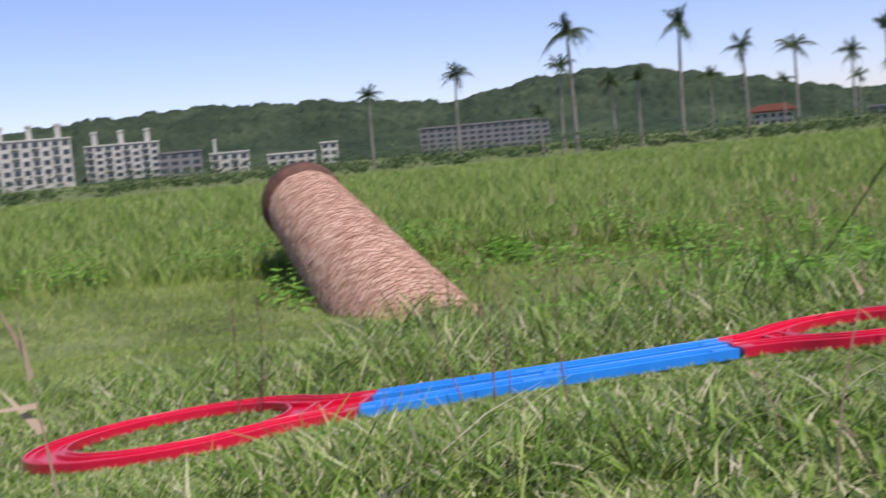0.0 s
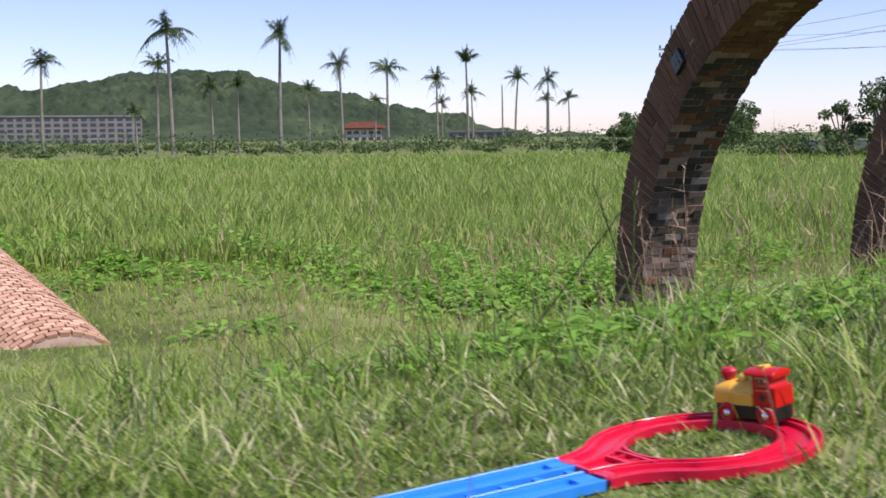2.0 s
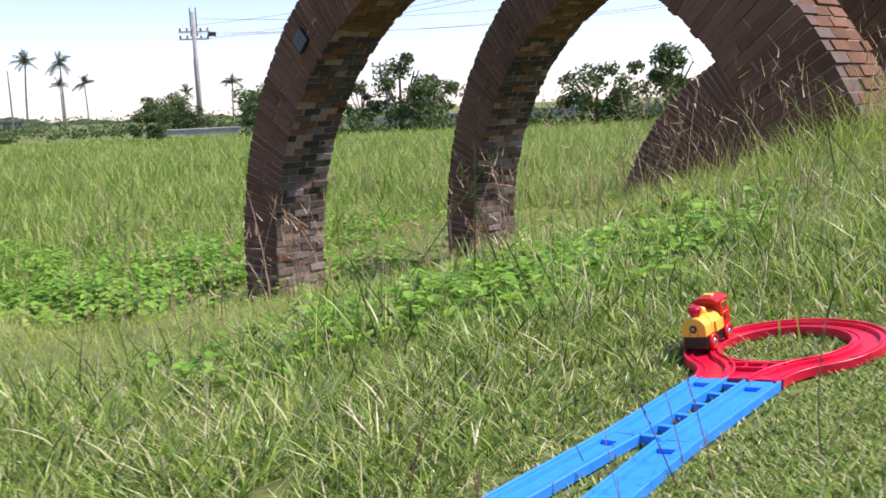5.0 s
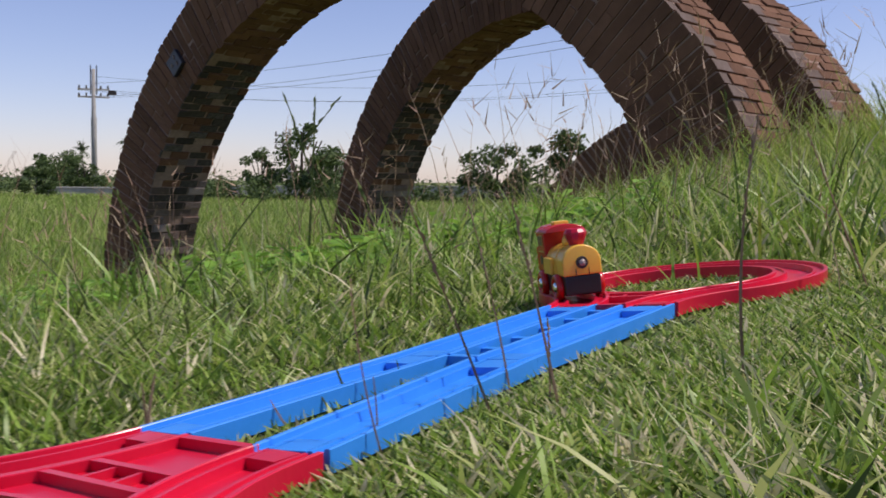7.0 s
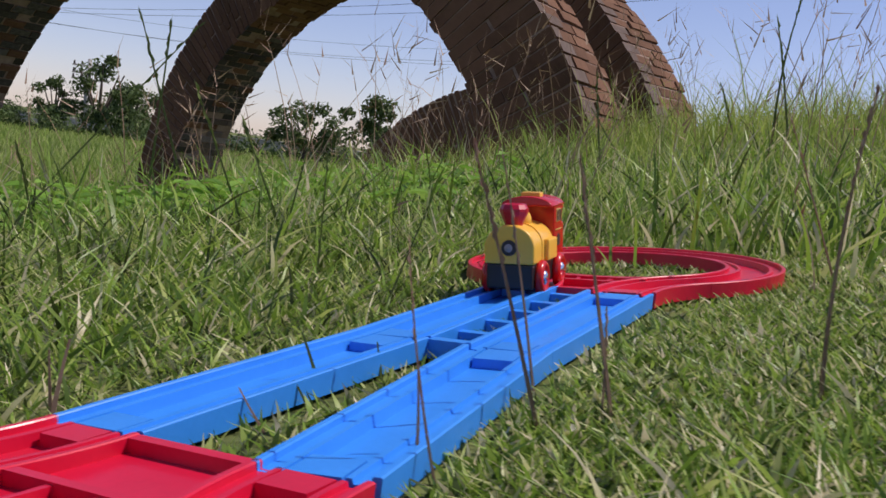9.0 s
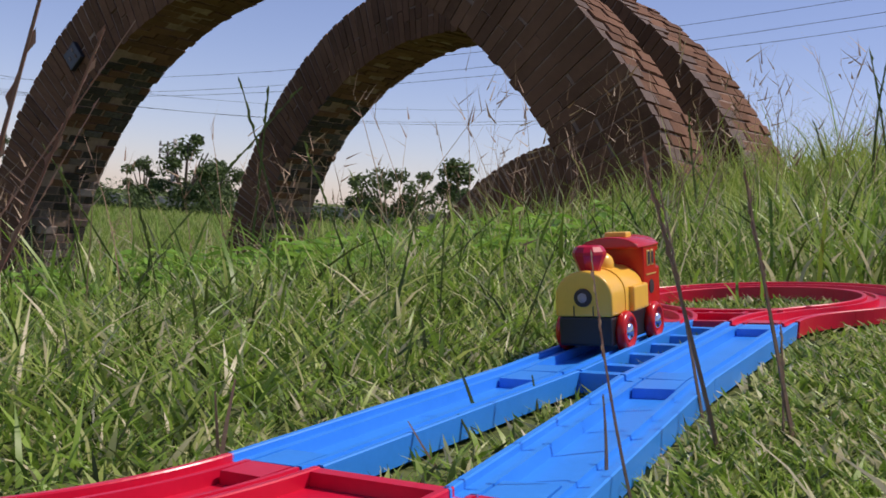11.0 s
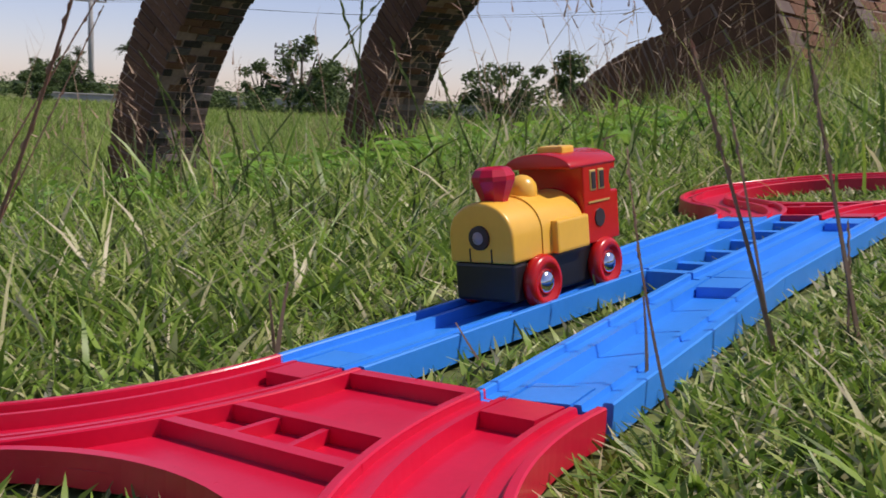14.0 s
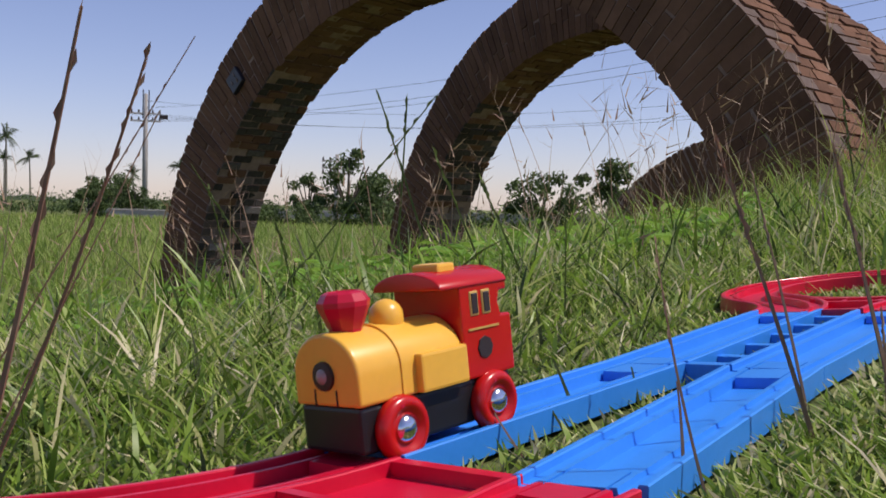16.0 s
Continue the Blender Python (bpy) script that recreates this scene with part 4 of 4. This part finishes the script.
def leaves(rng, px, py, spread, height, count, size):
    """Folded leaves on a low clump: six corners each, two halves."""
    a = rng.rand(count) * 6.2832
    r = spread * np.sqrt(rng.rand(count))
    x, y = px + r * np.cos(a), py + r * np.sin(a)
    z = ground_z(x, y) + height * (1 - 0.6 * (r / spread) ** 2) * (0.35 + 0.65 * rng.rand(count))
    d = a + rng.normal(size=count) * 0.9
    tilt = rng.uniform(-0.5, 0.35, count)
    f = np.stack([np.cos(d) * np.cos(tilt), np.sin(d) * np.cos(tilt), np.sin(tilt)], 1)
    w = np.stack([-np.sin(d), np.cos(d), rng.uniform(-0.3, 0.3, count)], 1)
    s = (size * rng.uniform(0.6, 1.25, count))[:, None]
    b = np.stack([x, y, z], 1)
    up = np.array([[0, 0, 1.0]])
    c = [b, b + f * s * 0.35 + w * s * 0.30 + up * s * 0.10, b + f * s * 0.75 + w * s * 0.22 + up * s * 0.06, b + f * s - up * s * 0.08,
         b + f * s * 0.75 - w * s * 0.22 + up * s * 0.06, b + f * s * 0.35 - w * s * 0.30 + up * s * 0.10]
    co = np.stack(c, 1).reshape(-1, 3)
    i = np.arange(count) * 6
    tri = np.concatenate([np.stack([i, i + 1, i + 2], 1), np.stack([i, i + 2, i + 3], 1), np.stack([i, i + 3, i + 4], 1), np.stack([i, i + 4, i + 5], 1)])
    return co, tri


def build_grass():
    rng = np.random.RandomState(11)
    # short turf round the track, thickest beside the rails
    n = 190000
    x, y = rng.uniform(-1.4, 1.6, n), rng.uniform(-1.3, 1.1, n)
    m = 55000
    x = np.concatenate([x, rng.uniform(-0.35, 0.75, m)])
    y = np.concatenate([y, rng.uniform(-0.42, 0.45, m)])
    x = np.concatenate([x, rng.uniform(-0.22, 0.45, 30000)])
    y = np.concatenate([y, rng.uniform(-0.34, -0.04, 30000)])
    keep = ~on_track(x, y)
    keep &= (y > -0.55) | (np.abs(x - 0.1) < 0.9)
    rim = np.minimum(np.minimum(x + 1.4, 1.6 - x), np.minimum(y + 1.3, 1.1 - y))
    keep &= rng.rand(len(x)) < smooth(0.0, 0.35, rim) + 0.1
    x, y = x[keep], y[keep]
    patch = 0.6 + 0.4 * np.sin(x * 9 + 2 * np.sin(y * 7)) * np.sin(y * 8 + x * 3)
    side = 1 + 0.35 * smooth(0.0, 0.25, x - 0.55) * (1 - smooth(0.2, 0.5, y)) + 0.15 * smooth(0.05, 0.3, y)
    h = rng.gamma(4.0, 0.0046, len(x)) * (0.7 + 0.5 * patch) * side
    h = h * (1 - 0.45 * smooth(0.22, 0.42, -y) * (1 - 0.5 * smooth(0.3, 0.6, x)))
    h = h * (1 - 0.35 * smooth(0.02, 0.08, -y) * (1 - smooth(0.20, 0.30, -y)) * smooth(0.0, 0.1, x) * (1 - smooth(0.35, 0.5, x)))
    rail = np.clip(np.abs(y - 0.01) / 0.12, 0.4, 1) * (0.6 + 0.4 * smooth(0.0, 0.2, np.abs(y) - 0.06))
    h = np.clip(h * np.where((x > -0.35) & (x < 0.65) & (np.abs(y) < 0.2), rail, 1) * near_lens(x, y), 0.011, 0.12)
    co, tri = blades(rng, x, y, h, 0.0010 + 0.0022 * rng.rand(len(x)) ** 1.5, 0.3 + 1.1 * rng.rand(len(x)), 3)
    tagged(new("turf", tri_mesh("turf", co, tri, M_GRASS)), "short bright lawn grass round the toy track", "grass", kind="stuff")
    # rough tufts beyond the rails and on the bank
    tx, ty, th = [], [], []
    for k in range(230):
        cx, cy = (rng.uniform(-0.15, 1.5), rng.uniform(0.26, 1.0)) if k % 2 else (rng.uniform(0.45, 1.7), rng.uniform(-0.55, 0.3))
        m = rng.randint(14, 34)
        tx.append(cx + 0.035 * rng.normal(size=m))
        ty.append(cy + 0.035 * rng.normal(size=m))
        th.append(rng.uniform(0.045, 0.10) * (0.6 + 0.4 * smooth(0.3, 0.9, math.hypot(cx + 0.17, cy + 0.15))) * rng.uniform(0.5, 1.2, m))
    tx, ty, th = np.concatenate(tx), np.concatenate(ty), np.concatenate(th)
    keep = ~on_track(tx, ty, 0.012)
    tx, ty, th = tx[keep], ty[keep], th[keep]
    co, tri = blades(rng, tx, ty, th, 0.0016 + 0.0026 * rng.rand(len(tx)), 0.15 + 0.8 * rng.rand(len(tx)), 4, 0.7)
    tagged(new("rough_grass", tri_mesh("rough_grass", co, tri, M_GRASS)), "tufts of taller wild grass on the bank", "grass", kind="stuff")
    # the bank and the hollow
    n = 200000
    r, a = 0.9 + 10.0 * rng.rand(n) ** 0.8, np.radians(rng.uniform(2, 138, n))
    x, y = 0.1 + r * np.cos(a), r * np.sin(a)
    keep = (x > 1.15 + 0.4 * rng.rand(n)) | (x < -1.0 - 0.35 * rng.rand(n)) | (y > 0.72 + 0.33 * rng.rand(n))
    x, y = x[keep], y[keep]
    bank = smooth(0.9, 2.2, x) * (1 - smooth(0.8, 2.2, y))
    mown = np.exp(-((y - 3.4) / 1.9) ** 2)
    h = rng.gamma(5.0, 0.014, len(x)) * (1.0 + 1.0 * bank) * (1 - 0.72 * mown * (1 - bank))
    h *= 0.36 + 0.64 * smooth(0.8, 3.8, np.hypot(x, y))
    co, tri = blades(rng, x, y, h, 0.0020 + 0.0045 * rng.rand(len(x)) * smooth(0.8, 5.0, np.hypot(x, y)), 0.25 + 0.8 * rng.rand(len(x)), 3)
    tagged(new("bank_grass", tri_mesh("bank_grass", co, tri, M_SWARD)), "taller rough grass on the bank and hollow", "grass", kind="stuff")
    # sparse seed stems over the bank and beside the track
    n = 1500
    x, y = rng.uniform(0.0, 4.5, n), rng.uniform(-0.7, 2.6, n)
    near = np.hypot(x + 0.17, y + 0.15)
    keep = ~on_track(x, y, 0.02) & (near > 0.45) & ((x > 0.55) | (rng.rand(n) < 0.5))
    x, y, near = x[keep], y[keep], near[keep]
    h = (0.06 + 0.30 * rng.rand(len(x)) ** 1.6) * (0.35 + 0.65 * smooth(0.5, 2.0, near))
    co, tri = blades(rng, x, y, h, 0.0012 + 0.0014 * smooth(0.5, 3.0, near), 0.1 + 0.45 * rng.rand(len(x)), 4)
    cs, ts, base = [co], [tri], len(co)
    for k in range(len(x)):
        tip = co[k * 9 + 8]
        mid = (co[k * 9 + 6] + co[k * 9 + 7]) / 2
        for b in range(4):
            p = mid + (tip - mid) * (0.2 + 0.25 * b)
            o = rng.normal(size=3) * 0.6 + np.array([0, 0, 0.9])
            o *= h[k] * 0.16 / np.linalg.norm(o)
            w = np.array([o[1], -o[0], 0.0]) * 0.05 + 0.0006
            cs.append(np.stack([p - w, p + w, p + o]))
            ts.append(np.array([[base, base + 1, base + 2]]))
            base += 3
    tagged(new("seed_stems", tri_mesh("seed_stems", np.concatenate(cs), np.concatenate(ts), M_STRAW)), "thin dry grass stems with open seed heads", "grass", kind="stuff")
    # tall meadow
    n = 200000
    r, a = 6.5 + 60 * rng.rand(n) ** 1.5, np.radians(5 + 120 * rng.rand(n))
    x, y = r * np.cos(a), r * np.sin(a)
    keep = (y > 6.2) | (x > 6)
    x, y, r = x[keep], y[keep], r[keep]
    h = (0.12 + 0.016 * np.clip(r, 0, 20)) * rng.uniform(0.5, 1.15, len(x))
    co, tri = blades(rng, x, y, h, (0.008 + 0.0012 * r) * rng.uniform(0.6, 1.3, len(x)), 0.2 + 0.5 * rng.rand(len(x)), 2)
    tagged(new("meadow_grass", tri_mesh("meadow_grass", co, tri, M_TALL)), "tall green meadow grass reaching to the palms", "grass", kind="stuff")
    # broad weeds on the bank's edge and on the far side of the hollow
    cs, ts, base = [], [], 0
    for k in range(420):
        if k < 220:
            px, py = (2.6 + rng.normal() * 0.9, 6.4 + rng.normal() * 0.9) if k < 130 else (0.6 + rng.normal() * 3.0, 7.0 + rng.normal() * 1.6)
            co, tri = leaves(rng, px, py, rng.uniform(0.12, 0.42), rng.uniform(0.08, 0.30), 90, 0.055)
        else:
            px, py = 0.75 + 0.26 * rng.normal(), 0.72 + 0.15 * rng.normal()
            if py < 0.30:
                continue
            co, tri = leaves(rng, px, py, rng.uniform(0.02, 0.07), rng.uniform(0.025, 0.065), 13, 0.024)
        cs.append(co)
        ts.append(tri + base)
        base += len(co)
    tagged(new("weeds", tri_mesh("weeds", np.concatenate(cs), np.concatenate(ts), M_LEAF)), "broad-leaved bright green weeds", "weeds", kind="stuff")


build_grass()

# ---- single stalks: foot, tip, thickness ----
STALKS = (
    (0.117, -0.039, -0.015, 0.114, -0.014, 0.079, 0.0012),
    (0.102, -0.065, -0.024, 0.110, -0.058, 0.036, 0.0011),
    (0.082, -0.017, -0.023, 0.086, -0.013, 0.003, 0.0009),
    (-0.087, 0.027, 0.038, -0.071, 0.018, 0.080, 0.0006),
    (-0.076, 0.036, 0.059, -0.060, 0.023, 0.097, 0.0007),
    (0.507, 0.823, -0.102, 0.676, 0.683, 0.194, 0.0043),
    (0.683, 0.685, -0.019, 0.628, 0.730, 0.194, 0.0043),
    (0.720, 0.790, -0.001, 0.721, 0.779, 0.201, 0.0047),
    (0.308, 0.204, 0.027, 0.308, 0.205, 0.068, 0.0014),
    (0.376, 0.281, 0.035, 0.380, 0.275, 0.084, 0.0017),
    (0.401, 0.246, 0.044, 0.414, 0.227, 0.071, 0.0017),
    (0.256, 0.103, 0.038, 0.259, 0.099, 0.056, 0.0012),
    (0.427, 0.373, 0.003, 0.397, 0.406, 0.108, 0.0029),
    (0.447, 0.350, 0.002, 0.423, 0.379, 0.087, 0.0029),
    (0.017, 0.071, -0.007, 0.020, 0.072, 0.010, 0.0022),
    (0.043, 0.012, -0.010, 0.039, 0.022, 0.004, 0.0013),
    (0.059, 0.023, -0.013, 0.065, 0.018, -0.005, 0.0011),
    (0.067, 0.014, -0.010, 0.064, 0.022, 0.003, 0.0018),
    (0.085, 0.023, -0.014, 0.082, 0.035, 0.014, 0.0023),
    (0.112, 0.019, -0.012, 0.112, 0.025, 0.010, 0.0016),
    (0.163, -0.115, 0.018, 0.162, -0.117, 0.115, 0.0021),
    (0.412, -0.081, 0.013, 0.401, -0.038, 0.123, 0.0022),
    (0.026, -0.051, 0.004, 0.025, -0.038, 0.056, 0.0009),
    (0.269, 0.067, -0.023, 0.265, 0.079, -0.007, 0.0018),
    (0.348, 0.580, 0.009, 0.304, 0.609, 0.093, 0.0027),
    (0.334, 0.588, -0.014, 0.316, 0.602, 0.074, 0.0027),
    (0.258, 0.391, -0.032, 0.246, 0.408, 0.049, 0.0025),
    (0.213, 0.302, -0.011, 0.226, 0.294, 0.017, 0.0018),
    (1.299, 0.426, 0.048, 1.276, 0.454, 0.239, 0.0038),
    (1.411, 0.411, 0.064, 1.373, 0.496, 0.187, 0.0041),
    (1.755, 0.287, 0.127, 1.720, 0.267, 0.446, 0.0048),
    (1.939, 0.382, 0.116, 1.910, 0.445, 0.291, 0.0053),
    (1.763, 0.251, 0.105, 1.720, 0.307, 0.402, 0.0048),
    (0.083, -0.050, 0.003, 0.056, -0.035, 0.081, 0.0022),
    (-0.106, 0.001, 0.046, -0.101, -0.009, 0.093, 0.0022),
    (-0.090, 0.014, 0.055, -0.083, 0.001, 0.090, 0.0018),
    (0.033, -0.043, -0.007, 0.035, -0.039, 0.022, 0.0018),
    (0.107, -0.061, 0.016, 0.102, -0.046, 0.081, 0.0022),
    (0.018, 0.076, -0.009, 0.017, 0.077, 0.006, 0.0025),
)


def build_stalk(i, x0, y0, z0, x1, y1, z1, w):
    rng = random.Random(500 + i)
    w *= 0.8 if i in (20, 21) or i >= 33 else 1.2
    dry = i in (0, 1, 2, 3, 4, 14, 15, 16, 20, 21, 22) or i >= 33
    a, b = Vector((x0, y0, z0)), Vector((x1, y1, z1))
    g = float(ground_z(x0, y0))
    if a.z > g:
        k = min((a.z - g + 0.01) / max(b.z - a.z, 0.004), 2.5)
        a = a + (a - b) * k
        a.z = g - 0.005
    bm = bmesh.new()
    n, rows = 8, []
    side = (b - a).cross(Vector((0, 0, 1)))
    side = side.normalized() if side.length > 1e-6 else Vector((1, 0, 0))
    bow = side * (b - a).length * rng.uniform(-0.05, 0.05)
    for k in range(n + 1):
        q = k / n
        p = a.lerp(b, q) + bow * 4 * q * (1 - q)
        r = w * 0.5 * (1 - 0.65 * q)
        rows.append([bm.verts.new(p + Vector((r * math.cos(t), r * math.sin(t), 0))) for t in (0, 1.57, 3.14, 4.71)])
    for u, v in zip(rows, rows[1:]):
        for j in range(4):
            bm.faces.new((u[j], u[(j + 1) % 4], v[(j + 1) % 4], v[j]))
    t = thing("grass_stalk", "dry brown grass stalk standing in the lawn" if dry else "thin green grass stalk with a seed head", "grass stalk", "single grass stalks")
    part("stem", bm, M_STRAW if dry else M_STALK, t)
    if (b - a).length > 0.05:
        bm = bmesh.new()
        d = (b - a).normalized()
        for k in range(16):
            q = 0.62 + 0.38 * k / 16
            p = a.lerp(b, q) + bow * 4 * q * (1 - q)
            o = Vector((rng.uniform(-1, 1), rng.uniform(-1, 1), rng.uniform(-0.2, 0.6))).normalized()
            s = w * 1.3
            v = [bm.verts.new(p), bm.verts.new(p + o * s * 0.5 + d * s * 0.9), bm.verts.new(p + o * s * 0.2 + d * s * 2.0), bm.verts.new(p - o * s * 0.1 + d * s)]
            bm.faces.new(v)
        part("seed_head", bm, M_STRAW if dry else M_STALK, t)


for i, row in enumerate(STALKS):
    build_stalk(i, *row)


# ---- motion ----
def train_line():
    """The middle line that the locomotive follows: round the far loop, then down the straight on the valley side."""
    h, c, a0 = loop_plan(GR)
    RL = RB = radius(GR)
    t0 = math.atan2(h + RB, -c)
    pts = [place_right((c + RL * math.cos(a), RL * math.sin(a))) for a in np.linspace(-1.6, t0, 90)]
    pts += [place_right(p) for p in branch(GR, 1, 24)[::-1]]
    pts += [(LEN - LEN * k / 60, lane(1, LEN - LEN * k / 60)) for k in range(1, 61)]
    pts += [place_left(p) for p in branch(GL, 1, 24)[1:]]
    return [(x * SCALE, y * SCALE) for x, y in pts]


def motions():
    pts = np.array(train_line())
    s = np.concatenate([[0], np.cumsum(np.hypot(*np.diff(pts, axis=0).T))])
    nrm = Vector((-TX, -TY, 1)).normalized()

    def at(d):
        return np.array([np.interp(d, s, pts[:, 0]), np.interp(d, s, pts[:, 1])])

    joint = s[113] - 0.425
    run = np.polyfit((0, 1.5, 3, 4, 5, 7.5, 9.5, 10, 12.5, 13.5, 14.5, 15.5, 16), (0.10, 0.17, 0.235, 0.272, 0.305, 0.375, 0.440, 0.459, 0.556, 0.598, 0.634, 0.676, 0.697), 4)
    rows, spin = [], []
    for k in range(65):
        t = k * 0.25
        d = float(np.polyval(run, t)) + joint
        a, b, p = at(d - 0.018), at(d + 0.018), at(d)
        p = (a + b) / 2 * 0.5 + p * 0.5
        f = Vector((b[0] - a[0], b[1] - a[1], track_z(*b) - track_z(*a))).normalized()
        x = -f
        y = nrm.cross(x).normalized()
        z = x.cross(y)
        m = Matrix(((x.x, y.x, z.x, p[0]), (x.y, y.y, z.y, p[1]), (x.z, y.z, z.z, track_z(*p) - 0.0002), (0, 0, 0, 1)))
        rows.append((t, m))
        spin.append((t, d))
    walk(TRAIN, rows)
    for w, x, y, r in WHEELS:
        walk(w, [(t, Matrix.Translation((x, y, r - 0.0025)) @ Matrix.Rotation(-d / (r * TRAIN_SCALE), 4, "Y")) for t, d in spin])


motions()
